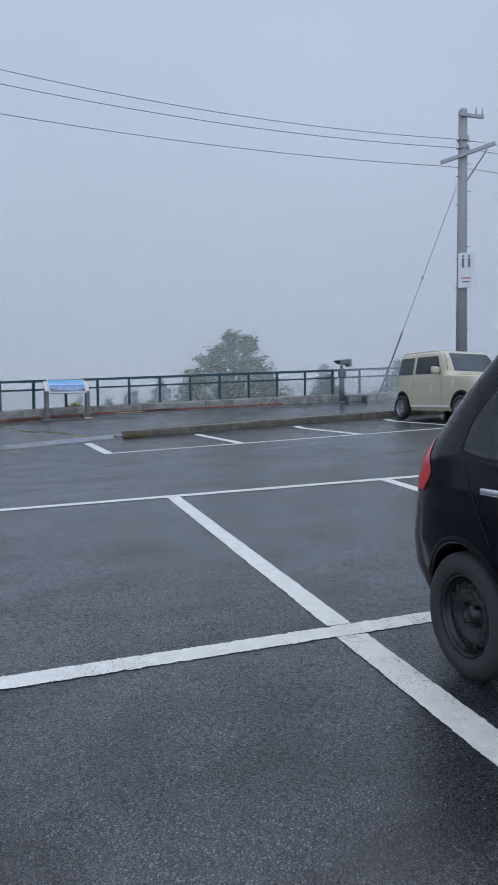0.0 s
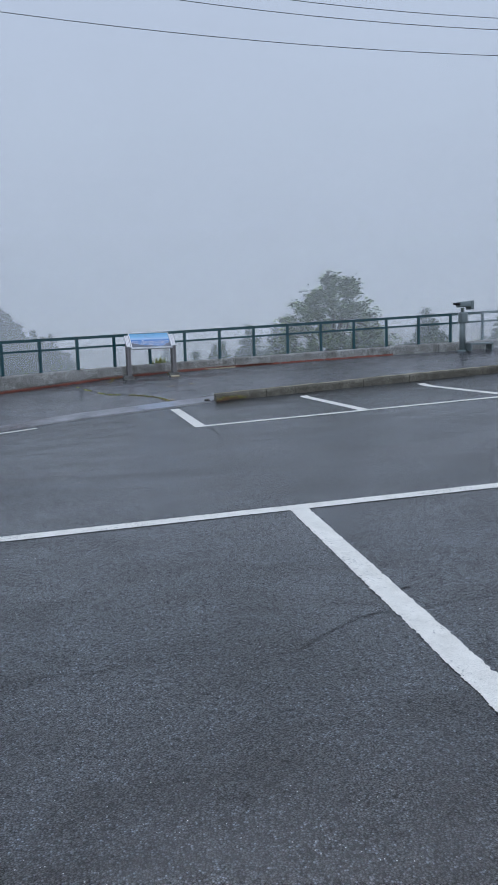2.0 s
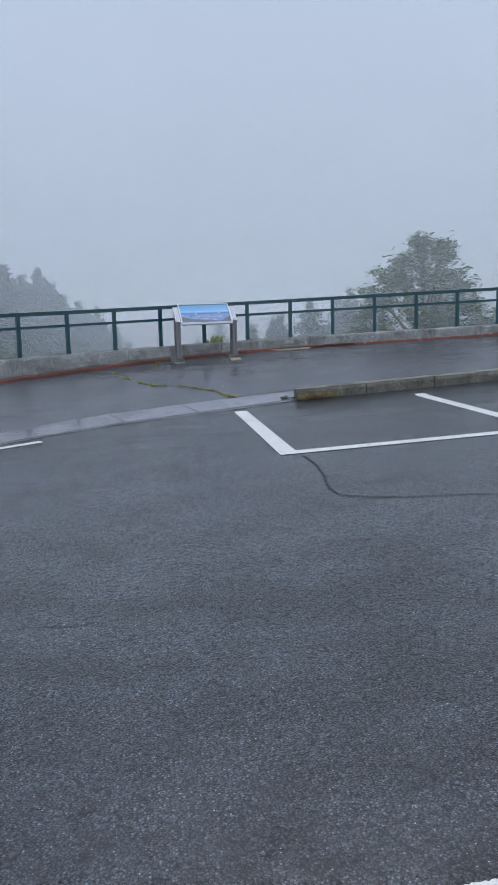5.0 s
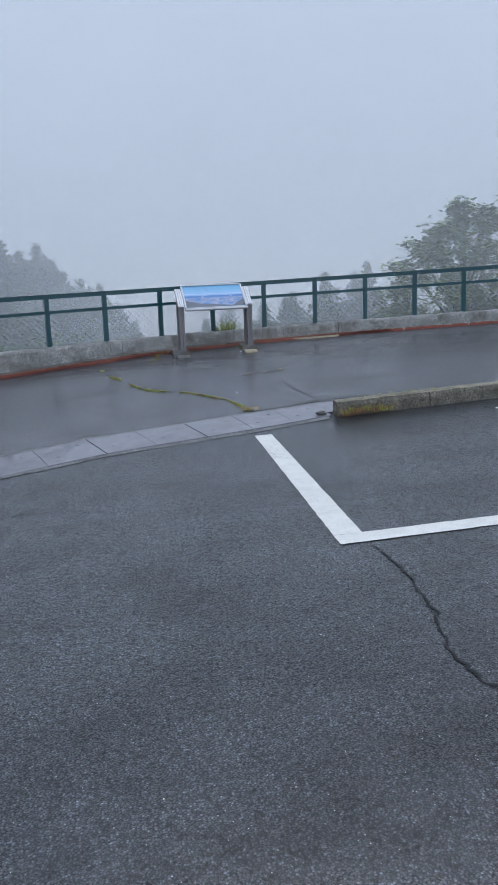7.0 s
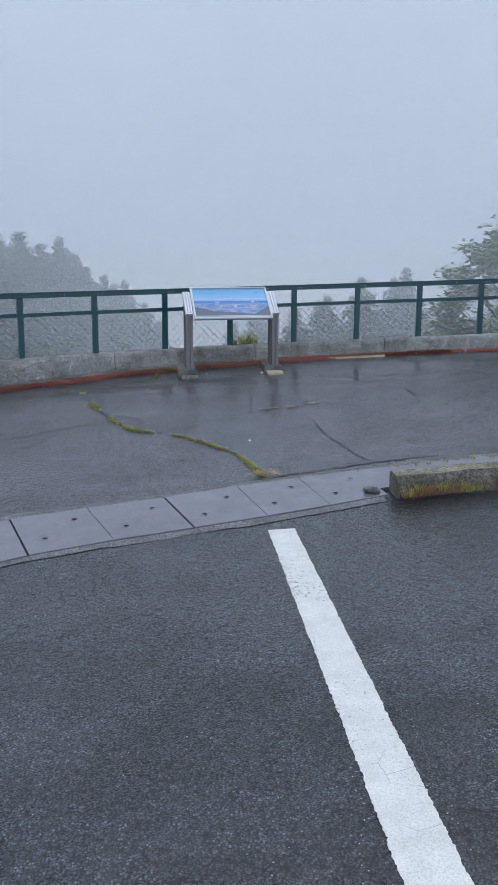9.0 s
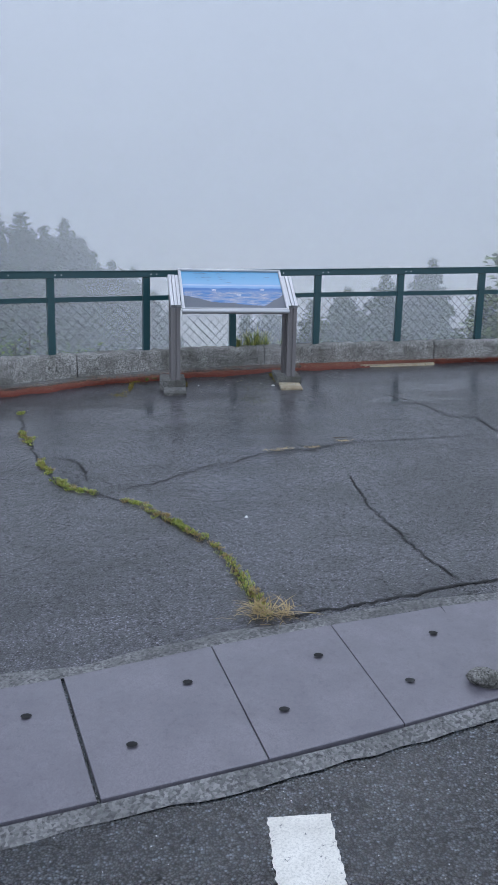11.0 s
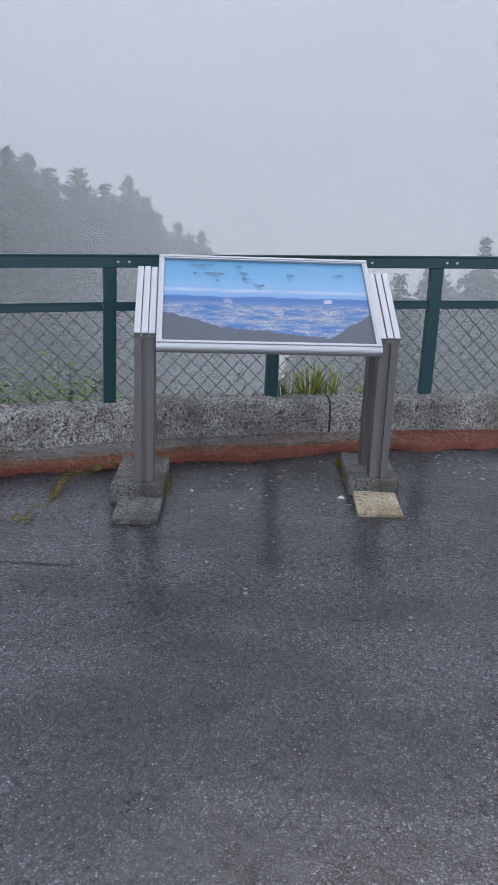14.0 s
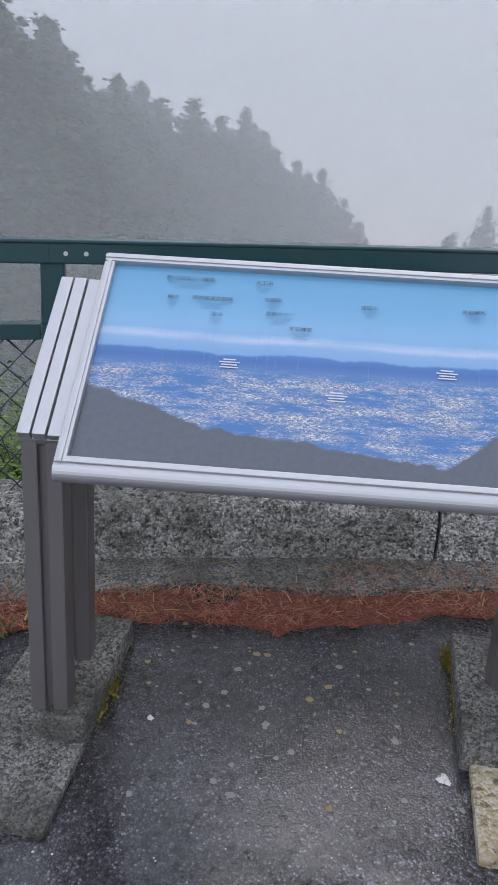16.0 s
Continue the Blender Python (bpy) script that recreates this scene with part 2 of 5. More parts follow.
def leafy(name, a, b, scale=3.0):
    m = Nodes(name)
    isl = m.t.nodes.new("ShaderNodeNewGeometry").outputs["Random Per Island"]
    col = m.mix(isl, a, b)
    col = m.mix(m.ramp(m.noise(m.coord(), scale), (0.35, 0.0), (0.65, 0.6)), col, tuple(c * 0.5 for c in a))
    m.put(m.bsdf.inputs["Transmission Weight"], 0.0)
    return m.finish(col, 0.6, 0.0, 0.3)


M_LEAF = leafy("broad_leaves", (0.095, 0.16, 0.045), (0.24, 0.31, 0.10))
M_NEEDLE = leafy("conifer_needles", (0.022, 0.052, 0.022), (0.06, 0.11, 0.045), 1.0)
M_SHRUB = leafy("shrub_leaves", (0.08, 0.14, 0.03), (0.20, 0.30, 0.07))
M_GRASS = leafy("grass_blades", (0.21, 0.29, 0.045), (0.60, 0.56, 0.16), 9)
M_MOSS = leafy("bright_moss", (0.14, 0.12, 0.012), (0.34, 0.25, 0.05), 20)
M_STRAW = leafy("dry_straw", (0.30, 0.20, 0.08), (0.50, 0.38, 0.18), 20)
M_LITTER = leafy("red_brown_needles", (0.17, 0.055, 0.038), (0.52, 0.22, 0.14), 9)


def red_ground():
    m = Nodes("red_needle_litter_bed")
    co = m.coord()
    f = m.noise(m.scaled(co, (1.0, 2.2, 1.0)), 75, 6, 0.75)
    col = m.ramp(f, (0.25, (0.05, 0.017, 0.013)), (0.5, (0.22, 0.058, 0.038)), (0.75, (0.40, 0.14, 0.085)))
    m.bump(f, 0.8, 0.012)
    return m.finish(col, 0.9)


M_REDBED = red_ground()


def mist_material(name, strength, ground_z, rise, deep=0.0):
    """Thin fog that scatters the light that falls on it; denser and thinner in drifts."""
    m = Nodes(name)
    co = m.coord()
    sep = m.t.nodes.new("ShaderNodeSeparateXYZ")
    m.put(sep.inputs[0], co)
    drift = m.ramp(m.noise(m.scaled(co, (0.05, 0.05, 0.09)), 1.0, 3), (0.3, 0.82), (0.7, 1.12))
    lift = m.math("MULTIPLY", m.math("SUBTRACT", sep.outputs["Z"], ground_z), 1.0 / rise, True)
    thin = m.math("SUBTRACT", 1.0, m.math("MULTIPLY", m.math("SUBTRACT", sep.outputs["Z"], 2.5), 1.0 / 11.5, True), True)
    thin = m.math("MULTIPLY", m.math("MULTIPLY", thin, thin), m.math("SUBTRACT", 3.0, m.math("MULTIPLY", thin, 2.0)))
    low = m.math("ADD", 1.0, m.math("MULTIPLY", m.math("MULTIPLY", m.math("SUBTRACT", 4.5, sep.outputs["Z"]), 0.10, True), deep))
    fac = m.math("MULTIPLY", m.math("MULTIPLY", m.math("MULTIPLY", drift, low), strength), m.math("MULTIPLY", lift, thin), True)
    clear = m.t.nodes.new("ShaderNodeBsdfTransparent")
    front = m.t.nodes.new("ShaderNodeBsdfDiffuse")
    back = m.t.nodes.new("ShaderNodeBsdfTranslucent")
    for n in (front, back):
        n.inputs["Color"].default_value = (0.97, 0.98, 1.0, 1)
    both = m.t.nodes.new("ShaderNodeMixShader")
    m.put(both.inputs[0], 0.5)
    m.put(both.inputs[1], front.outputs[0])
    m.put(both.inputs[2], back.outputs[0])
    shader = m.t.nodes.new("ShaderNodeMixShader")
    m.put(shader.inputs[0], fac)
    m.put(shader.inputs[1], clear.outputs[0])
    m.put(shader.inputs[2], both.outputs[0])
    m.put(m.out.inputs[0], shader.outputs[0])
    return m.mat


# ---- mesh helpers ----
def mesh_object(name, verts, faces, material, parent=None, label="", smooth=False):
    me = bpy.data.meshes.new(name)
    me.from_pydata([tuple(v) for v in verts], [], faces)
    for mt in material if isinstance(material, (list, tuple)) else (material,):
        me.materials.append(mt)
    if smooth:
        for p in me.polygons:
            p.use_smooth = True
    me.update()
    ob = new(name, me)
    if parent is not None:
        ob.parent = parent
    if label:
        ob["label"] = label
    return ob


def part(name, bm, material, parent=None, label="", smooth=False):
    bmesh.ops.recalc_face_normals(bm, faces=bm.faces)
    me = bpy.data.meshes.new(name)
    bm.to_mesh(me)
    bm.free()
    me.materials.append(material)
    if smooth:
        for p in me.polygons:
            p.use_smooth = True
    ob = new(name, me)
    if parent is not None:
        ob.parent = parent
    if label:
        ob["label"] = label
    return ob


def thing(name, m, label, category, group="", kind=""):
    ob = new(name)
    ob.empty_display_size = 0.1
    ob.matrix_world = m
    return tagged(ob, label, category, group, kind)


def box(bm, c, size, bevel=0.0, m=None):
    mat = (m or Matrix()) @ Matrix.Translation(c) @ Matrix.Diagonal((*size, 1))
    made = bmesh.ops.create_cube(bm, size=1.0, matrix=mat)["verts"]
    if bevel:
        edges = {e for v in made for e in v.link_edges}
        bmesh.ops.bevel(bm, geom=list(edges), offset=bevel, segments=2, profile=0.6, affect="EDGES")
    return bm


def rod(bm, a, b, r0, r1=None, n=10):
    a, b = Vector(a), Vector(b)
    d = b - a
    mat = Matrix.Translation((a + b) / 2) @ d.to_track_quat("Z", "Y").to_matrix().to_4x4()
    bmesh.ops.create_cone(bm, cap_ends=True, segments=n, radius1=r0, radius2=r0 if r1 is None else r1, depth=d.length, matrix=mat)
    return bm


class Soup:
    """Many small faces gathered into one mesh."""

    def __init__(self):
        self.v, self.f = [], []

    def add(self, verts, faces):
        k = len(self.v)
        self.v.extend(verts)
        self.f.extend([tuple(i + k for i in f) for f in faces])

    def tube(self, pts, r, n=3):
        pts = [Vector(p) for p in pts]
        ring = []
        for i, p in enumerate(pts):
            d = (pts[min(i + 1, len(pts) - 1)] - pts[max(i - 1, 0)]).normalized()
            u = d.orthogonal().normalized()
            w = d.cross(u)
            rr = r[i] if isinstance(r, (list, tuple)) else r
            ring.append([p + (u * math.cos(2 * math.pi * k / n) + w * math.sin(2 * math.pi * k / n)) * rr for k in range(n)])
        self.add([q for rg in ring for q in rg],
                 [(i * n + k, i * n + (k + 1) % n, (i + 1) * n + (k + 1) % n, (i + 1) * n + k) for i in range(len(pts) - 1) for k in range(n)])

    def blade(self, p, d, side, length, width, bend=0.4):
        p, d, side = Vector(p), Vector(d), Vector(side)
        mid = p + d * length * 0.55
        tip = p + d * length + Vector((0, 0, -bend * length * 0.5)) + side * bend * length * 0.3
        self.add([p - side * width, p + side * width, mid + side * width * 0.8, mid - side * width * 0.8, tip], [(0, 1, 2, 3), (3, 2, 4)])

    def leaf(self, p, d, n, size):
        d, n = Vector(d).normalized(), Vector(n).normalized()
        s = d.cross(n).normalized() * size * 0.32
        p = Vector(p)
        self.add([p, p + d * size * 0.5 + s + n * size * 0.06, p + d * size, p + d * size * 0.5 - s + n * size * 0.06], [(0, 1, 2), (0, 2, 3)])

    def make(self, name, material, parent=None, label="", smooth=False):
        return mesh_object(name, self.v, self.f, material, parent, label, smooth)


# ---- the ground ----
PROFILE_Y = (-30, -6, 0, 3.7, 8, 12.9, 16.1, 16.75, 19.1, 20.2, 21.5, 22.4, 30)
PROFILE_Z = (-0.5, -0.26, -0.14, -0.03, 0.105, 0.205, 0.19, 0.24, 0.375, 0.44, 0.49, 0.575, 0.62)
CROSS_Y = (0, 4, 8, 13, 16.6, 22.5)
CROSS_S = (0.012, 0.015, 0.022, 0.037, 0.040, 0.031)


def ground_z(x, y):
    fall = float(np.interp(y, CROSS_Y, CROSS_S))
    return float(np.interp(y, PROFILE_Y, PROFILE_Z)) + fall * (min(max(x, -8), 15) - 1.9)


def fence_y(x):
    """The line of the railing in plan."""
    if x < -1.45:
        return 21.1 + 0.72 * (x + 1.45)
    x = min(x, 13.0)
    return FENCE[0] * x ** 4 + FENCE[1] * x ** 3 + FENCE[2] * x ** 2 + FENCE[3] * x + FENCE[4]


def base_z(x):
    """The top of the low kerb that carries the railing."""
    return 0.815 + 0.031 * (x - 1.75)


FENCE = (-2.04e-04, 6.461e-03, -8.2552e-02, 4.80481e-01, 22.0207)


def spread(lo, hi, step):
    return list(np.arange(lo, hi, step))


def build_ground():
    """One sheet: the lot, the footway and the slope beyond the railing, out to the horizon."""
    xs = [-900, -300, -120, -60, -30, -16, -10, -7.5] + spread(-6, 14.01, 0.2) + [15, 17, 20, 26, 36, 60, 120, 300, 900]
    ys = [-900, -300, -100, -40, -20, -12, -8] + spread(-6, 23.0, 0.2) + spread(23.0, 26, 0.25) + [26.5, 27, 28, 30, 33, 37, 42, 48, 56, 66, 80, 110, 160, 300, 900]
    verts, faces, kinds = [], [], []
    for y in ys:
        for x in xs:
            over = y - fence_y(x) - 0.25
            if over < 0:
                z = ground_z(x, y)
            else:
                z = ground_z(x, fence_y(x)) - 0.05 - min(over * 0.62, 42) - 0.25 * min(over, 4) * (0.5 + 0.5 * noise.noise((x * 0.25, y * 0.25, 0.4)))
            verts.append((x, y, z))
    n = len(xs)
    for j in range(len(ys) - 1):
        for i in range(n - 1):
            faces.append((j * n + i, j * n + i + 1, (j + 1) * n + i + 1, (j + 1) * n + i))
            cx, cy = (xs[i] + xs[i + 1]) / 2, (ys[j] + ys[j + 1]) / 2
            kinds.append(2 if cy > fence_y(cx) + 0.15 else 1 if cy > drain_far(cx) else 0)
    ob = mesh_object("ground", verts, faces, (M_LOT, M_WALK, M_HILL), None, "", True)
    for p, k in zip(ob.data.polygons, kinds):
        p.material_index = k
    tagged(ob, "damp dark asphalt lot and footway above a green slope", "ground", "", "structure")


def drain_near(x):
    return float(np.interp(x, (-6, -3, -0.22, 0.6, 1.02, 1.5, 2.19, 2.68, 3.5, 6, 14), (11.5, 13.4, 15.46, 15.95, 16.10, 16.21, 16.38, 16.53, 16.72, 17.0, 17.7)))


def drain_far(x):
    return float(np.interp(x, (-6, -3.4, -0.38, 0.42, 1.31, 1.81, 2.6, 3.14, 3.55, 6, 14), (12.6, 14.3, 16.22, 16.58, 16.77, 16.92, 17.10, 17.17, 17.24, 17.5, 18.2)))


build_ground()


# ---- painted lines ----
def painted_line(a, b, width=0.15, ragged=0.007, cuts=()):
    """A strip of thick road paint with ragged edges, lying on the asphalt."""
    a, b = Vector(a), Vector(b)
    d = (b - a).normalized()
    s = Vector((-d.y, d.x))
    length = (b - a).length
    n = max(4, int(length / 0.008))
    verts, faces = [], []
    for i in range(n + 1):
        p = a + d * (length * i / n)
        for k, side in enumerate((-1, 1)):
            j = ragged * (0.35 * noise.noise((p.x * 9, p.y * 9, side * 5.0)) + 0.5 * noise.noise((p.x * 41, p.y * 41, side * 3.0)) + 0.7 * noise.noise((p.x * 97, p.y * 97, side * 2.0)) - 1.6 * max(0.0, noise.noise((p.x * 17, p.y * 17, side * 9.0)) - 0.35))
            q = p + s * side * (width / 2 + j)
            verts.append((q.x, q.y, ground_z(q.x, q.y) + 0.004))
        if i and not any(abs(length * i / n - c) < 0.022 for c in cuts):
            faces.append((2 * i - 2, 2 * i - 1, 2 * i + 1, 2 * i))
    ob = mesh_object("parking_line", verts, faces, M_PAINT)
    return tagged(ob, "worn white parking line painted on damp asphalt", "road marking", "parking lines", "structure")


painted_line((-6.0, 3.40), (9.0, 3.95), 0.15, 0.017)
painted_line((-6.0, 8.031), (14.0, 8.231), 0.14, 0.010)
for k, x0 in enumerate((-3.35, -0.78, 1.90, 4.46, 7.0, 9.6)):
    if k != 1:
        painted_line((x0 + 0.005, 8.04 + 0.01 * x0), (x0 - 0.10, 3.77), 0.14, 0.014)
        painted_line((x0 - 0.11, 3.60), (x0 - 0.22, -1.2), 0.165, 0.009)
painted_line((1.882, 13.02), (14.0, 13.26), 0.15)
painted_line((1.962, 13.097), (1.995, 16.12), 0.158, 0.008)
for x0 in (4.36, 6.74, 9.12, 11.5):
    painted_line((x0, 13.098 + 0.02 * (x0 - 1.9)), (x0 + 0.03, 16.12 + 0.06 * (x0 - 1.9)), 0.15)
painted_line((-0.30, 14.98), (-3.2, 13.30), 0.13)


# ---- cracks ----
def crack(points, width, kind="pavement_crack", label="thin dark crack in the damp asphalt"):
    pts = [Vector(p) for p in points]
    line = []
    for a, b in zip(pts, pts[1:]):
        n = max(2, int((b - a).length / 0.015))
        line += [a + (b - a) * (i / n) for i in range(n)]
    line.append(pts[-1])
    verts, faces = [], []
    for i, p in enumerate(line):
        d = (line[min(i + 1, len(line) - 1)] - line[max(i - 1, 0)]).normalized()
        s = Vector((-d.y, d.x))
        q = p + s * 0.026 * noise.noise((p.x * 7, p.y * 7, 1.0)) + s * 0.024 * noise.noise((p.x * 26, p.y * 26, 2.0)) + s * 0.010 * noise.noise((p.x * 70, p.y * 70, 3.0))
        w = width * (0.65 + 0.8 * abs(noise.noise((p.x * 9, p.y * 9, 7.0)))) * min(1.0, 14.0 * min(i + 0.3, len(line) - i) / len(line))
        for side in (-1, 1):
            r = q + s * side * w
            verts.append((r.x, r.y, ground_z(r.x, r.y) + 0.0035))
        if i:
            faces.append((2 * i - 2, 2 * i - 1, 2 * i + 1, 2 * i))
    ob = mesh_object(kind, verts, faces, M_DARK)
    return tagged(ob, label, "crack", "pavement cracks", "structure")


crack(((2.03, 12.98), (2.07, 12.62), (2.08, 12.45), (2.05, 12.28), (2.02, 11.97), (1.97, 11.7), (1.99, 11.54), (2.25, 11.35), (3.1, 11.2)), 0.0075)
crack(((-0.2, 5.86), (0.2, 5.87), (0.47, 5.85), (0.75, 5.91), (0.89, 5.81), (1.22, 5.79), (1.63, 6.06), (1.84, 6.05), (2.6, 6.15), (3.4, 6.05)), 0.0032)
crack(((1.10, 18.52), (1.26, 18.64), (1.43, 18.78), (1.64, 18.9), (1.81, 19.11), (2.01, 19.2), (2.22, 19.36), (2.37, 19.42), (2.56, 19.42), (2.78, 19.54), (3.23, 19.60), (3.85, 19.64), (4.24, 19.80), (4.57, 19.73), (5.3, 19.9), (6.4, 20.1)), 0.0055)
crack(((2.68, 18.90), (2.69, 18.64), (2.68, 18.25), (2.75, 17.76), (2.84, 17.33)), 0.0062)
crack(((3.45, 21.35), (3.62, 21.05), (3.73, 20.67), (3.79, 20.24), (3.98, 20.19), (3.94, 19.82), (3.99, 19.66)), 0.009)
crack(((-2.2, 18.2), (-1.2, 18.45), (-0.6, 18.5), (-0.02, 18.75), (0.22, 18.90), (0.61, 19.17), (0.79, 19.29)), 0.008)
crack(((0.74, 19.45), (0.92, 19.40), (1.05, 19.25), (1.11, 18.93), (1.00, 18.84)), 0.006)
crack(((0.3, 20.9), (-0.6, 20.6), (-1.8, 20.1)), 0.006)
crack(((0.33, 20.9), (0.9, 21.1), (1.5, 21.05)), 0.004)
crack(((4.24, 19.80), (4.5, 20.3), (5.2, 20.6), (6.3, 20.7)), 0.006)
crack(((2.05, 17.12), (2.40, 17.19), (2.85, 17.32), (3.4, 17.42)), 0.010)
crack(((-3.0, 9.9), (-1.0, 9.75), (0.2, 9.9), (0.6, 9.8)), 0.004)
crack(((1.72, 6.36), (1.86, 6.32), (2.02, 6.33)), 0.005)
crack(((2.03, 12.96), (1.99, 13.08), (1.97, 13.22), (1.93, 13.36), (1.95, 13.50), (1.91, 13.62), (1.93, 13.74)), 0.0045)
crack(((1.99, 13.08), (2.00, 13.20), (1.97, 13.34), (1.99, 13.46), (1.95, 13.50)), 0.0032)
crack(((1.93, 13.36), (1.90, 13.38), (1.87, 13.37)), 0.003)
crack(((0.9, 8.12), (1.3, 8.03), (1.7, 8.10), (2.2, 8.05)), 0.002)
WEED_LINE = [Vector(p) for p in ((0.33, 20.9), (0.53, 20.04), (0.79, 19.29), (1.0, 18.82), (1.20, 18.66), (1.36, 18.54), (1.47, 18.45), (1.58, 18.26), (1.72, 18.05), (1.82, 17.9), (1.89, 17.74), (1.96, 17.4), (2.03, 17.14))]
crack(WEED_LINE, 0.006)


# ---- drain covers along the footway ----
def drain():
    top = thing("drain_cover_row", pose(0, 0, 0), "row of grey concrete drain covers beside the footway", "drain", "", "structure")
    joints = ((-3.30, -3.75), (-2.82, -3.22), (-2.33, -2.69), (-1.84, -2.16), (-1.35, -1.63), (-0.86, -1.10), (-0.37, -0.60), (0.11, -0.11), (0.58, 0.36), (1.03, 0.82), (1.49, 1.31), (1.94, 1.80), (2.35, 2.24), (2.75, 2.68))
    for (na, fa), (nb, fb) in zip(joints, joints[1:]):
        ring = []
        ga, gb = (0.005 if na in (0.58, 1.49, -1.35) else 0.0012), (0.005 if nb in (0.58, 1.49, -1.35) else 0.0012)
        for x, f in ((na + ga, drain_near), (nb - gb, drain_near), (fb - gb, drain_far), (fa + ga, drain_far)):
            ring.append(Vector((x, f(x), ground_z(x, f(x)))))
        tilt = random.uniform(-0.0012, 0.0012)
        verts = [p + Vector((0, 0, -0.05)) for p in ring] + [p + Vector((0, 0, 0.016 + (tilt if k in (0, 3) else -tilt))) for k, p in enumerate(ring)]
        inner = sum((v for v in verts[4:]), Vector()) / 4
        verts += [v + (inner - v) * 0.008 + Vector((0, 0, 0.002)) for v in verts[4:]]
        faces = [(8, 9, 10, 11)] + [(4 + k, 4 + (k + 1) % 4, 8 + (k + 1) % 4, 8 + k) for k in range(4)] + [(k, (k + 1) % 4, 4 + (k + 1) % 4, 4 + k) for k in range(4)]
        slab = mesh_object("cover_slab", verts, faces, M_SLAB, top)
        a, b, c, d = verts[8:12]
        for u, v in ((0.26, 0.30), (0.74, 0.70)):
            p = a.lerp(b, u).lerp(d.lerp(c, u), v) + Vector((0, 0, 0.005))
            hole = Soup()
            hole.add([p + Vector((0.017 * math.cos(q), 0.014 * math.sin(q), 0)) for q in np.linspace(0, 2 * math.pi, 10)[:-1]], [tuple(range(9))])
            hole.make("lifting_hole", M_DARK, slab, "dark lifting hole")
    # the concrete edging on the lot side
    soup = Soup()
    xs = np.arange(-4.0, 2.8, 0.08)
    for x in xs:
        w = 0.075 + 0.035 * noise.noise((x * 3, 0, 0)) + 0.02 * noise.noise((x * 11, 0, 0))
        y = drain_near(x)
        soup.add([(x, y - 0.012, ground_z(x, y) + 0.013), (x, y - w, ground_z(x, y - w) + 0.004)], [])
    soup.f = [(2 * i, 2 * i + 1, 2 * i + 3, 2 * i + 2) for i in range(len(xs) - 1)]
    soup.make("concrete_edging", M_EDGE, top, "rough grey concrete edging")
    soup = Soup()
    xs = np.arange(-4.0, 5.0, 0.08)
    for x in xs:
        w = 0.085 + 0.05 * noise.noise((x * 4, 2.0, 0))
        y = drain_far(x)
        soup.add([(x, y + 0.006, ground_z(x, y) + 0.012), (x, y + w, ground_z(x, y + w) + 0.009)], [])
    soup.f = [(2 * i, 2 * i + 1, 2 * i + 3, 2 * i + 2) for i in range(len(xs) - 1)]
    soup.make("crumbled_edge", M_EDGE, top, "crumbled pale concrete edge")
    # covers that run on behind the kerb
    for k in range(4):
        x0 = 2.685 + k * 1.15
        ring = [Vector((x, f(x) + o, ground_z(x, f(x) + o) + 0.017)) for x, f, o in ((x0, drain_far, -0.44), (x0 + 1.146, drain_far, -0.44), (x0 + 1.146, drain_far, 0), (x0, drain_far, 0))]
        mesh_object("cover_slab", [p - Vector((0, 0, 0.06)) for p in ring] + ring, [(4, 5, 6, 7)] + [(j, (j + 1) % 4, 4 + (j + 1) % 4, 4 + j) for j in range(4)], M_SLAB, top)


drain()


# ---- kerb of the parking bays ----
def kerb_line(x):
    return 16.50 + 0.075 * (x - 2.78) - 0.0012 * (x - 2.78) ** 2


def bay_kerb():
    top = thing("kerb", pose(0, 0, 0), "ochre stained concrete kerb at the head of the bays", "kerb", "", "structure")
    x = 2.79
    while x < 14:
        step = 0.98
        bm = bmesh.new()
        n = 10
        prof = ((0.0, -0.06), (0.0, 0.105), (0.022, 0.145), (0.16, 0.150), (0.18, 0.135), (0.18, -0.06))
        rings = []
        for i in range(n + 1):
            xx = x + 0.006 + (step - 0.012) * i / n
            yy, zz = kerb_line(xx), ground_z(xx, kerb_line(xx) - 0.02)
            rings.append([bm.verts.new((xx, yy + a + 0.008 * noise.noise((xx * 5, a * 30, 0)), zz + b + 0.010 * noise.noise((xx * 6, b * 30, 4.0)))) for a, b in prof])
        for r, s in zip(rings, rings[1:]):
            for a in range(len(prof) - 1):
                bm.faces.new((r[a], r[a + 1], s[a + 1], s[a]))
        bm.faces.new(rings[0])
        bm.faces.new(rings[-1][::-1])
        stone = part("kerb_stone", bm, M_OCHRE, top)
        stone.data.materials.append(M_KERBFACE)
        # steep faces take the darker concrete mix, the top keeps the ochre one
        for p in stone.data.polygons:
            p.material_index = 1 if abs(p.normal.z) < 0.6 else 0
        x += step


bay_kerb()


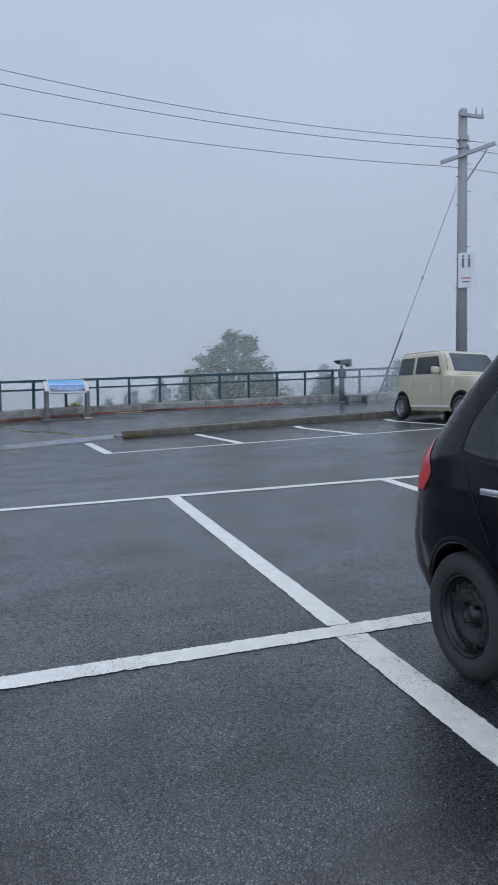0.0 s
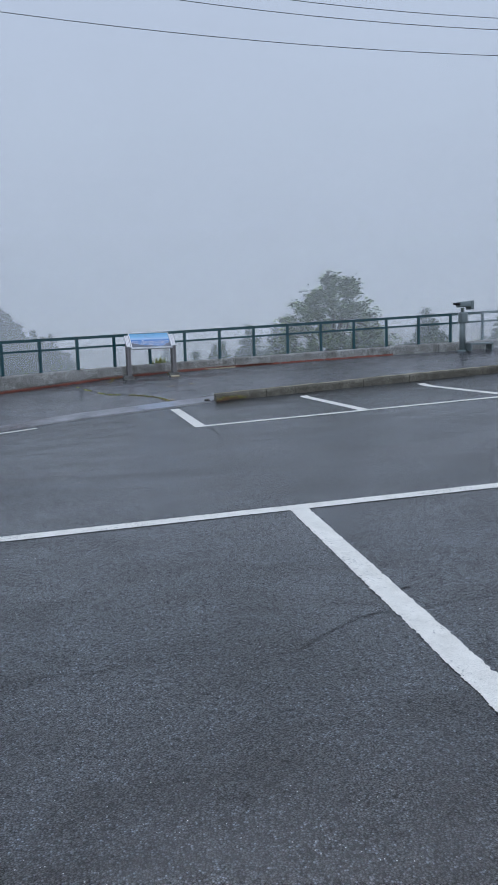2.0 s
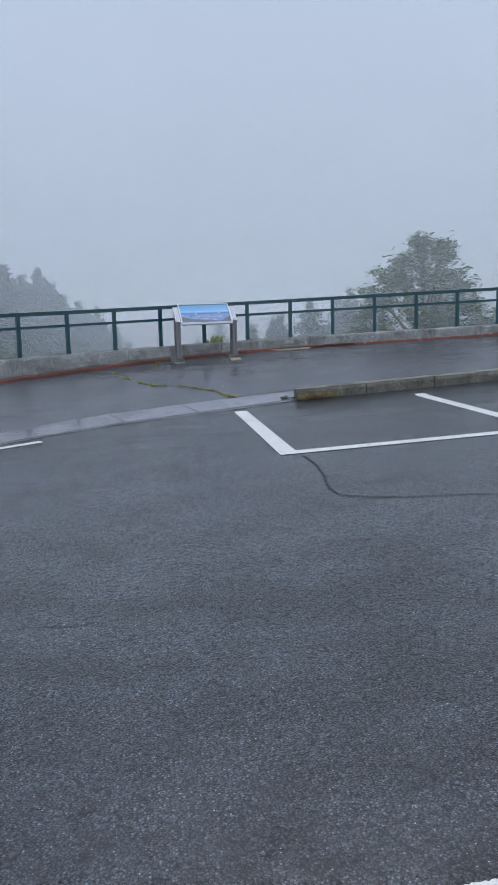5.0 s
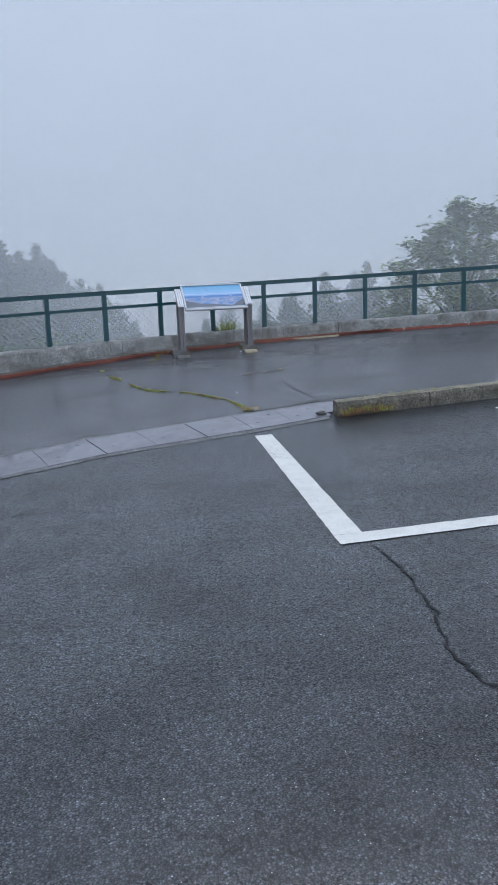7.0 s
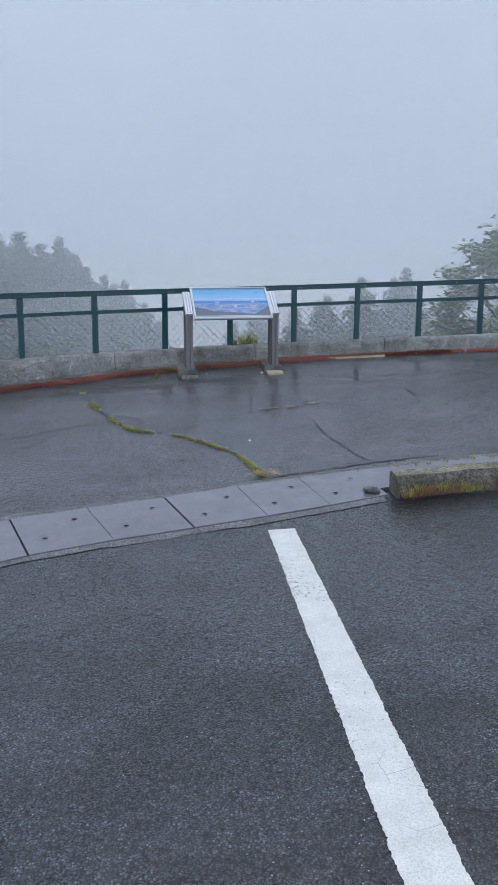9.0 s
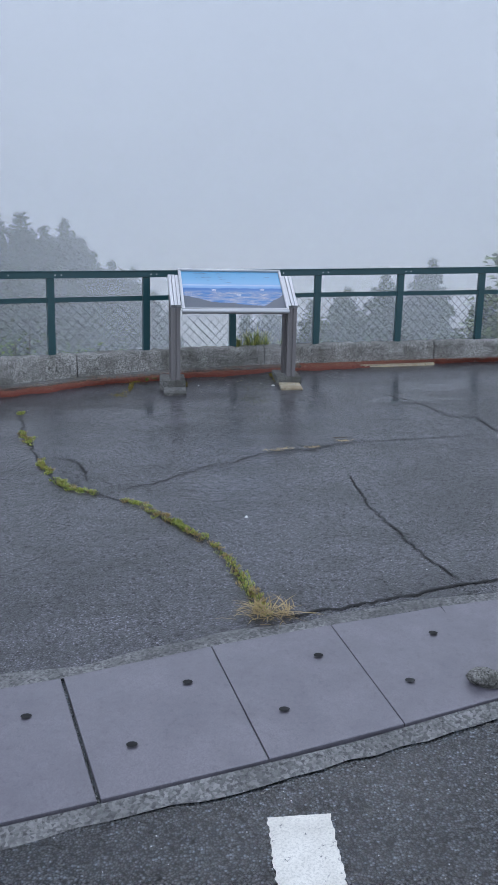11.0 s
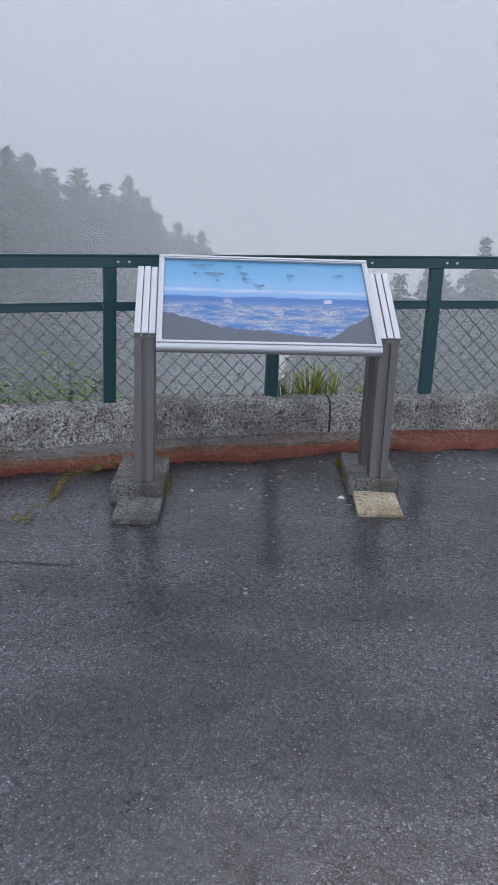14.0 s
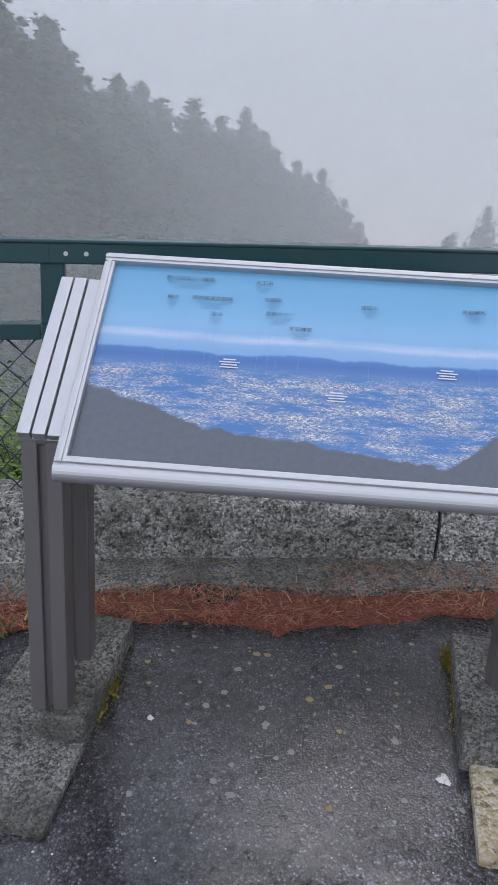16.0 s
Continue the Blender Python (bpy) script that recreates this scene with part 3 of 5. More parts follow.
# ---- railing on its low kerb ----
def railing():
    left, right = [], []
    for sgn, bag, lim in ((1, right, 16.0), (-1, left, -4.2)):
        x = 1.294
        while (x < lim) if sgn > 0 else (x > lim):
            bag.append(x)
            g = (fence_y(x + 0.01) - fence_y(x - 0.01)) / 0.02
            x += sgn * 0.952 / math.sqrt(1 + g * g)
    posts = left[:0:-1] + right
    top = thing("railing", pose(0, 0, 0), "dark green metal railing with chain-link mesh on a concrete kerb", "railing", "", "structure")
    for i, x in enumerate(posts):
        y, z = fence_y(x), base_z(x)
        g = math.degrees(math.atan((fence_y(x + 0.02) - fence_y(x - 0.02)) / 0.04))
        lean = random.uniform(-0.6, 0.6)
        bm = box(bmesh.new(), (0, 0, 0.375), (0.072, 0.055, 0.79), 0.004)
        post = part("post", bm, M_GREEN, top)
        post.matrix_world = pose(x, y, z, 0, lean, g)
    for a, b in zip(posts, posts[1:]):
        pa, pb = Vector((a, fence_y(a), base_z(a))), Vector((b, fence_y(b), base_z(b)))
        d = pb - pa
        g = math.degrees(math.atan2(d.y, d.x))
        tilt = -math.degrees(math.atan2(d.z, math.hypot(d.x, d.y)))
        mid = (pa + pb) / 2
        L = d.length
        # top rail: a wide lipped channel
        bm = box(bmesh.new(), (0, 0, 0), (L + 0.002, 0.070, 0.062), 0.005)
        box(bm, (0, 0, 0.035), (L + 0.002, 0.084, 0.010), 0.003)
        rail = part("top_rail", bm, M_GREEN, top)
        rail.matrix_world = pose(mid.x, mid.y, mid.z + 0.775, 0, tilt, g)
        for u in (-L / 2 + 0.05, -L / 2 + 0.11) if random.random() < 0.5 else (L / 2 - 0.4,):
            bm = rod(bmesh.new(), (u, -0.040, 0.0), (u, -0.034, 0.0), 0.007, 0.007, 8)
            part("bolt", bm, M_STEELBOLT, rail, "pale bolt head")
        bm = box(bmesh.new(), (0, 0.0, 0), (L - 0.072, 0.045, 0.045), 0.004)
        box(bm, (0, 0, 0.024), (L - 0.072, 0.052, 0.006), 0.002)
        rail = part("middle_rail", bm, M_GREEN, top)
        rail.matrix_world = pose(mid.x, mid.y, mid.z + 0.535, 0, tilt, g)
        # chain-link: zigzag wires that hook into one another
        soup = Soup()
        w, lo, hi = 0.0475, -0.02, 0.515
        cols, rows = int((L - 0.06) / w), int((hi - lo) / w)
        u0 = -(cols * w) / 2
        for c in range(cols):
            pts = [(u0 + (c + (j + c) % 2) * w, 0.004 * (1 if (j + c) % 2 else -1), lo + j * (hi - lo) / rows) for j in range(rows + 1)]
            soup.tube(pts, 0.0038, 4)
        net = soup.make("chain_link", M_WIRE, top, "green coated chain-link mesh")
        net.matrix_world = pose(mid.x, mid.y, mid.z, 0, tilt, g)
    return posts


railing()


def railing_kerb():
    top = thing("railing_kerb", pose(0, 0, 0), "low weathered kerb of exposed aggregate concrete under the railing", "kerb", "", "structure")
    x = 2.535 - 1.95 * 4
    while x < 15:
        bm = bmesh.new()
        n = 90
        prof = ((-0.13, -0.34), (-0.13, -0.24), (-0.128, -0.16), (-0.126, -0.09), (-0.122, -0.04), (-0.105, -0.010), (-0.06, 0.004), (0.06, 0.006), (0.12, -0.02), (0.125, -0.5))
        rings = []
        for i in range(n + 1):
            xx = x + 0.006 + 1.938 * i / n
            g = math.atan((fence_y(xx + 0.02) - fence_y(xx - 0.02)) / 0.04)
            ring = []
            for a, b in prof:
                rough = 0.016 * noise.noise((xx * 9, a * 30, b * 20)) + 0.012 * noise.noise((xx * 27, a * 60, b * 50))
                ring.append(bm.verts.new((xx - math.sin(g) * (a + rough), fence_y(xx) + math.cos(g) * (a + rough), base_z(xx) + b + rough * 0.8)))
            rings.append(ring)
        for r, s in zip(rings, rings[1:]):
            for a in range(len(prof) - 1):
                bm.faces.new((r[a], r[a + 1], s[a + 1], s[a]))
        bm.faces.new(rings[0])
        bm.faces.new(rings[-1][::-1])
        part("kerb_stone", bm, M_KERB, top)
        x += 1.95
    # the thin concrete footing that shows in front of it
    soup = Soup()
    xs = np.arange(-4.5, 3.0, 0.06)
    for xx in xs:
        y = fence_y(xx) - 0.125
        w = 0.19 + 0.04 * noise.noise((xx * 2.0, 0, 6))
        soup.add([(xx, y + 0.03, ground_z(xx, y) + 0.05), (xx, y - w, ground_z(xx, y - w) + 0.045), (xx, y - w - 0.01, ground_z(xx, y) - 0.02)], [])
    soup.f = [(3 * i + k, 3 * i + k + 1, 3 * i + k + 4, 3 * i + k + 3) for i in range(len(xs) - 1) for k in (0, 1)]
    soup.make("footing", M_STRIP, top, "thin grey concrete footing")
    soup = Soup()
    xs = np.arange(3.6, 4.5, 0.06)
    for xx in xs:
        y = fence_y(xx) - 0.30
        w = 0.018 + 0.012 * noise.noise((xx * 5.0, 4, 6))
        soup.add([(xx, y + w, ground_z(xx, y) + 0.03), (xx, y - w, ground_z(xx, y - w) + 0.026), (xx, y - w - 0.006, ground_z(xx, y) - 0.02)], [])
    soup.f = [(3 * i + k, 3 * i + k + 1, 3 * i + k + 4, 3 * i + k + 3) for i in range(len(xs) - 1) for k in (0, 1)]
    soup.make("footing_edge", M_CREAM, top, "pale edge of an old concrete footing")


railing_kerb()


# ---- red needle litter in front of the kerb ----
def litter_depth(x):
    return (0.30 + 0.09 * noise.noise((x * 1.6, 0, 0)) + 0.07 * noise.noise((x * 6, 1, 0))) * (1.0 if x < 3.2 else max(0.05, 1.0 - 0.60 * (x - 3.2)))


def litter():
    soup = Soup()
    xs = np.arange(-4.5, 9.0, 0.03)
    for x in xs:
        y1 = fence_y(x) - 0.13
        cover = 0.24 if x < 2.2 else 0.0
        y1 -= cover * (0.7 + 0.5 * noise.noise((x * 5, 5, 0)))
        y0 = fence_y(x) - 0.13 - litter_depth(x) - 0.035 * noise.noise((x * 24, 0, 0))
        for k in range(5):
            y = y0 + (y1 - y0) * k / 4
            rise = (0.001, 0.022, 0.03, 0.034, 0.045 if cover == 0 else 0.02)[k] + 0.008 * noise.noise((x * 25, y * 25, 0))
            soup.add([(x, y, ground_z(x, y) + rise)], [])
    soup.f = [(5 * i + k, 5 * i + k + 5, 5 * i + k + 6, 5 * i + k + 1) for i in range(len(xs) - 1) for k in range(4)]
    bed = soup.make("needle_litter", M_REDBED, None, "", True)
    tagged(bed, "red-brown bed of fallen conifer needles along the kerb", "leaf litter", "", "stuff")
    soup = Soup()
    for _ in range(16000):
        x = random.uniform(-1.5, 5.5)
        y1 = fence_y(x) - 0.14
        y1 -= 0.17 if x < 2.2 and random.random() < 0.95 else 0.0
        y = random.uniform(fence_y(x) - 0.14 - litter_depth(x) - 0.04, y1)
        a = random.uniform(0, math.pi)
        d = Vector((math.cos(a), math.sin(a), random.uniform(-0.1, 0.35)))
        soup.blade((x, y, ground_z(x, y) + random.uniform(0.022, 0.055)), d, (-d.y, d.x, 0), random.uniform(0.015, 0.055), 0.0014, 0.1)
    pale = Soup()
    for _ in range(700):
        x = random.uniform(0.2, 4.5)
        y = random.uniform(fence_y(x) - 0.16 - litter_depth(x), fence_y(x) - 0.16)
        a = random.uniform(0, math.pi)
        pale.blade((x, y, ground_z(x, y) + random.uniform(0.03, 0.058)), (math.cos(a), math.sin(a), 0.1), (-math.sin(a), math.cos(a), 0), random.uniform(0.02, 0.08), 0.0018, 0.1)
    tagged(pale.make("pale_needles", M_STRAW), "pale dry needles and stalks on the litter bed", "leaf litter", "", "stuff")
    ob = soup.make("fallen_needles", M_LITTER)
    tagged(ob, "loose red-brown conifer needles on the litter bed", "leaf litter", "", "stuff")


litter()


# ---- the view board ----
def picture_material():
    """The printed panorama: sky, cloud bank, far hills, a wide city on a plain, dark slopes in front."""
    m = Nodes("printed_panorama")
    uv = m.coord("UV")
    sep = m.t.nodes.new("ShaderNodeSeparateXYZ")
    m.put(sep.inputs[0], uv)
    u, v = sep.outputs["X"], sep.outputs["Y"]
    wide = m.scaled(uv, (1.7, 1.0, 1.0))
    ridge = m.math("MULTIPLY", m.math("SUBTRACT", m.noise(m.scaled(uv, (1.0, 0.0, 0.0)), 5, 4), 0.5), 0.10)
    sky = m.ramp(v, (0.52, (0.15, 0.31, 0.55)), (0.60, (0.20, 0.36, 0.57)), (0.70, (0.18, 0.38, 0.58)), (0.82, (0.13, 0.34, 0.54)), (1.0, (0.10, 0.31, 0.50)))
    bank = m.ramp(m.math("ADD", v, m.math("MULTIPLY", ridge, 0.5)), (0.60, 0.0), (0.622, 0.65), (0.632, 0.6), (0.66, 0.0))
    sky = m.mix(m.math("MULTIPLY", bank, m.ramp(m.noise(m.scaled(uv, (3, 12, 1)), 2, 5), (0.35, 0.35), (0.65, 1.0))), sky, (0.55, 0.58, 0.68))
    hills = m.ramp(v, (0.44, (0.10, 0.21, 0.42)), (0.52, (0.045, 0.14, 0.36)), (0.58, (0.07, 0.20, 0.44)))
    col = m.mix(m.ramp(m.math("SUBTRACT", m.math("ADD", v, ridge), 0.545), (0.0, 0.0), (0.012, 1.0)), hills, sky)
    grain = m.cells(m.scaled(uv, (1.7, 2.0, 1.0)), 130)
    gsep = m.t.nodes.new("ShaderNodeSeparateXYZ")
    m.put(gsep.inputs[0], grain.outputs["Color"])
    roofs = m.ramp(gsep.outputs["X"], (0.2, (0.13, 0.19, 0.30)), (0.5, (0.27, 0.31, 0.39)), (0.85, (0.48, 0.48, 0.50)), (1.0, (0.75, 0.70, 0.66)))
    blocks = m.noise(m.scaled(uv, (1.0, 2.6, 1.0)), 7, 9, 0.72)
    city = m.mix(m.ramp(blocks, (0.42, 0.0), (0.60, 1.0)), (0.05, 0.16, 0.38), roofs)
    inside = m.math("MULTIPLY", m.ramp(v, (0.43, 1.0), (0.49, 0.0)), m.ramp(v, (0.10, 0.7), (0.16, 1.0)))
    col = m.mix(inside, col, city)
    rough_edge = m.math("MULTIPLY", m.math("SUBTRACT", m.noise(wide, 9, 5), 0.5), 0.10)
    left = m.math("SUBTRACT", m.math("MAXIMUM", m.math("SUBTRACT", 0.36, m.math("MULTIPLY", u, 0.60)), m.math("SUBTRACT", 0.25, m.math("MULTIPLY", u, 0.21))), m.math("ADD", v, rough_edge))
    right = m.math("SUBTRACT", m.math("MULTIPLY", m.math("SUBTRACT", u, 0.72), 1.35), m.math("ADD", v, rough_edge))
    near = m.ramp(m.math("MAXIMUM", left, right), (0.0, 0.0), (0.012, 1.0))
    slope = m.ramp(m.noise(wide, 40, 5), (0.3, (0.080, 0.094, 0.118)), (0.7, (0.098, 0.112, 0.136)))
    col = m.mix(near, col, slope)
    return m.finish(col, 0.22, 0.0, 0.5)


def lettering(text, u, v, size, board, material, name="lettering"):
    cu = bpy.data.curves.new(name, "FONT")
    cu.body, cu.size, cu.align_x, cu.align_y = text, size, "CENTER", "CENTER"
    cu.resolution_u = 2
    cu.materials.append(material)
    ob = new(name, cu)
    ob.parent = board
    ob.location = ((u - 0.5) * 0.962, (v - 0.485) * 0.54, 0.0085)
    return ob


def view_board():
    ox, oy, oz = 2.157, 21.923, ground_z(2.157, 21.923)
    top = thing("view_board", pose(ox, oy, oz, 0, 0, 5.8), "tilted panorama board in a silver aluminium frame on two legs", "information board")
    tilt = 39.6
    # board: a printed panel in its frame
    bm = box(bmesh.new(), (0, 0, -0.006), (0.99, 0.57, 0.014), 0.002)
    board = part("back_panel", bm, M_ALU, top)
    board.matrix_local = pose(0, 0, 1.431 - oz, tilt, -0.4, 0)
    pic = mesh_object("printed_picture", [(-0.483, -0.262, 0.0035), (0.483, -0.262, 0.0035), (0.483, 0.278, 0.0035), (-0.483, 0.278, 0.0035)], [(0, 1, 2, 3)], picture_material(), board, "blue printed panorama of a city under a clear sky")
    layer = pic.data.uv_layers.new(name="UVMap")
    for loop, co in zip(layer.data, ((0, 0), (1, 0), (1, 1), (0, 1))):
        loop.uv = co
    for name, c, size in (("frame_top", (0, 0.290, 0.006), (1.017, 0.026, 0.026)), ("frame_side", (-0.4955, 0.0, 0.006), (0.026, 0.553, 0.026)), ("frame_side", (0.4955, 0.0, 0.006), (0.026, 0.553, 0.026))):
        bm = box(bmesh.new(), c, size, 0.005)
        box(bm, (c[0], c[1], c[2] + 0.013), (size[0] - (0.0 if size[0] > 0.5 else 0.016), size[1] - (0.016 if size[0] > 0.5 else 0.0), 0.006), 0.002)
        part(name, bm, M_ALU, board)
    bm = rod(bmesh.new(), (-0.508, -0.283, -0.008), (0.508, -0.283, -0.008), 0.023, 0.023, 24)
    box(bm, (0, -0.268, 0.008), (1.014, 0.014, 0.022), 0.003)
    part("frame_bottom_tube", bm, M_ALU, board, "rounded aluminium tube along the lower edge")
    for sx in (-1, 1):
        x = sx * 0.562
        inner = sx * 0.512
        # sloping ribbed head
        wide = 0.098
        cx = inner + sx * wide / 2
        bm = box(bmesh.new(), (cx, 0.015, -0.034), (wide, 0.44, 0.020), 0.002)
        head = part("leg_head", bm, M_ALU, top, "pale ribbed aluminium head of the leg")
        head.matrix_local = pose(0, 0, 1.431 - oz, tilt, -0.4, 0)
        for k in range(3):
            bm = box(bmesh.new(), (inner + sx * (0.016 + k * 0.033), 0.015, -0.013), (0.029, 0.44, 0.024 if k else 0.018), 0.003)
            part("rib", bm, M_ALU, head)
        for y, depth in ((-0.105, 0.062), (0.085, 0.062)):
            zt = 1.431 - oz + y * 0.827 - 0.060
            bm = bmesh.new()
            zb = ground_z(ox + x, oy + y) - oz + 0.06
            for dx in (-0.027, 0.027):
                box(bm, (x + dx, y, (zt + zb) / 2), (0.036, depth, zt - zb), 0.004)
            box(bm, (x, y + 0.004, (zt + zb) / 2 - 0.004), (0.03, depth - 0.02, zt - zb - 0.008))
            part("leg", bm, M_ALUDARK, top, "grooved grey-brown aluminium upright")
    for text, u, v in (("男山(石清水八幡宮)", 0.19, 0.935), ("鴨川", 0.155, 0.825), ("阪神高速京都線", 0.25, 0.83), ("淀川", 0.265, 0.745), ("天王山", 0.37, 0.935), ("京都駅", 0.395, 0.84), ("京都タワー", 0.415, 0.765), ("平安神宮", 0.465, 0.69), ("吉田山", 0.625, 0.83), ("京都御所", 0.87, 0.84)):
        lettering(text, u, v, 0.0135, board, M_INK)
        bars = Soup()
        for k, w in ((1, 0.019), (2, 0.011), (3, 0.014)):
            w *= len(text) / 3.6
            cx, cy = (u - 0.5) * 0.962, (v - 0.485) * 0.54 - 0.004 - 0.0068 * k
            bars.add([(cx - w, cy - 0.0007, 0.006), (cx + w, cy - 0.0007, 0.006), (cx + w, cy + 0.0007, 0.006), (cx - w, cy + 0.0007, 0.006)], [(0, 1, 2, 3)])
        bars.make("small_print", M_GREYINK, board, "small grey print")
        line = Soup()
        cx, cy = (u - 0.5) * 0.962, (v - 0.485) * 0.54 - 0.03
        line.add([(cx - 0.00018, cy, 0.0055), (cx + 0.00018, cy, 0.0055), (cx + 0.00018, -0.02, 0.0055), (cx - 0.00018, -0.02, 0.0055)], [(3, 2, 1, 0)])
        line.make("leader_line", M_GREYINK, board)
    for u, v in ((0.31, 0.515), (0.555, 0.385), (0.80, 0.53)):
        bars = Soup()
        for k in range(4):
            cx, cy, w = (u - 0.5) * 0.962, (v - 0.485) * 0.54 - 0.007 * k, (0.014, 0.023, 0.017, 0.020)[k]
            bars.add([(cx - w, cy - 0.0017, 0.006), (cx + w, cy - 0.0017, 0.006), (cx + w, cy + 0.0017, 0.006), (cx - w, cy + 0.0017, 0.006)], [(0, 1, 2, 3)])
        bars.make("white_print", M_WHITE, board, "small white print")
    # concrete feet
    for sx, x, mat in ((-1, -0.58, M_STRIP), (1, 0.56, M_CREAM)):
        gx = ox + x
        bm = box(bmesh.new(), (0, 0, 0), (0.245, 0.44, 0.17), 0.012)
        for vtx in bm.verts:
            vtx.co += Vector((0.006 * noise.noise(vtx.co * 9), 0.006 * noise.noise(vtx.co * 11), 0))
        foot = part("concrete_foot", bm, M_STRIP, top, "rough grey concrete foot with moss on its side")
        foot.matrix_local = pose(x, 0.055 if sx < 0 else 0.06, ground_z(gx, oy) - oz - 0.008, 2.0, 0, -4 if sx < 0 else -6)
        bm = box(bmesh.new(), (0, 0, 0), (0.205, 0.26, 0.07), 0.008)
        step = part("foot_step", bm, mat, top, "worn grey concrete step" if sx < 0 else "cream chipped concrete step")
        step.matrix_local = pose(x + (0.0 if sx < 0 else -0.03), -0.275, ground_z(gx, oy - 0.235) - oz - 0.016, 5.5, 0, -4 if sx < 0 else -6)


view_board()


# ---- weeds, moss and small debris ----
def tuft(soup, p, n, h, spread_r, width=0.0022):
    for _ in range(n):
        a = random.uniform(0, 2 * math.pi)
        r = spread_r * math.sqrt(random.random())
        q = Vector((p[0] + r * math.cos(a), p[1] + r * math.sin(a), p[2]))
        d = Vector((math.cos(a) * random.uniform(0.1, 0.7), math.sin(a) * random.uniform(0.1, 0.7), 1)).normalized()
        soup.blade(q, d, (-math.sin(a), math.cos(a), 0), h * random.uniform(0.5, 1.1), width, random.uniform(0.1, 0.7))


def weeds_in_crack():
    green, dry = Soup(), Soup()
    for a, b in zip(WEED_LINE, WEED_LINE[1:]):
        n = int((b - a).length / 0.016)
        for i in range(n):
            p = a + (b - a) * (i / n)
            dens = noise.noise((p.x * 4.0, p.y * 4.0, 0.7)) + 0.5 * noise.noise((p.x * 11, p.y * 11, 0.2)) + (0.46 if p.y < 18.85 else -0.02)
            if dens < 0.0:
                continue
            q = Vector((p.x + random.gauss(0, 0.013), p.y + random.gauss(0, 0.013), 0))
            q.z = ground_z(q.x, q.y) + 0.004
            tuft(green if random.random() < 0.75 else dry, q, 22, 0.012 + 0.012 * max(dens, 0), 0.026, 0.0026)
    tagged(green.make("crack_weeds", M_GRASS), "low yellow-green weeds growing along a crack", "weeds", "", "stuff")
    for _ in range(120):
        a = random.uniform(0, 2 * math.pi)
        p = Vector((2.03 + random.gauss(0, 0.05), 17.14 + random.gauss(0, 0.03), 0))
        p.z = ground_z(p.x, p.y) + random.uniform(0.006, 0.03)
        dry.blade(p, (math.cos(a), math.sin(a), 0.25), (-math.sin(a), math.cos(a), 0), random.uniform(0.05, 0.13), 0.002, 0.2)
    for x, y in ((2.38, 19.43), (2.56, 19.44), (2.80, 19.58), (2.30, 19.40)):
        for _ in range(60):
            a = random.uniform(0, 2 * math.pi)
            p = Vector((x + random.gauss(0, 0.03), y + random.gauss(0, 0.008), 0))
            p.z = ground_z(p.x, p.y) + 0.008
            dry.blade(p, (math.cos(a), math.sin(a), 0.4), (-math.sin(a), math.cos(a), 0), random.uniform(0.01, 0.04), 0.0015, 0.2)
    tagged(dry.make("dry_grass", M_STRAW), "dry straw-coloured grass caught in cracks", "dry grass", "", "stuff")


weeds_in_crack()


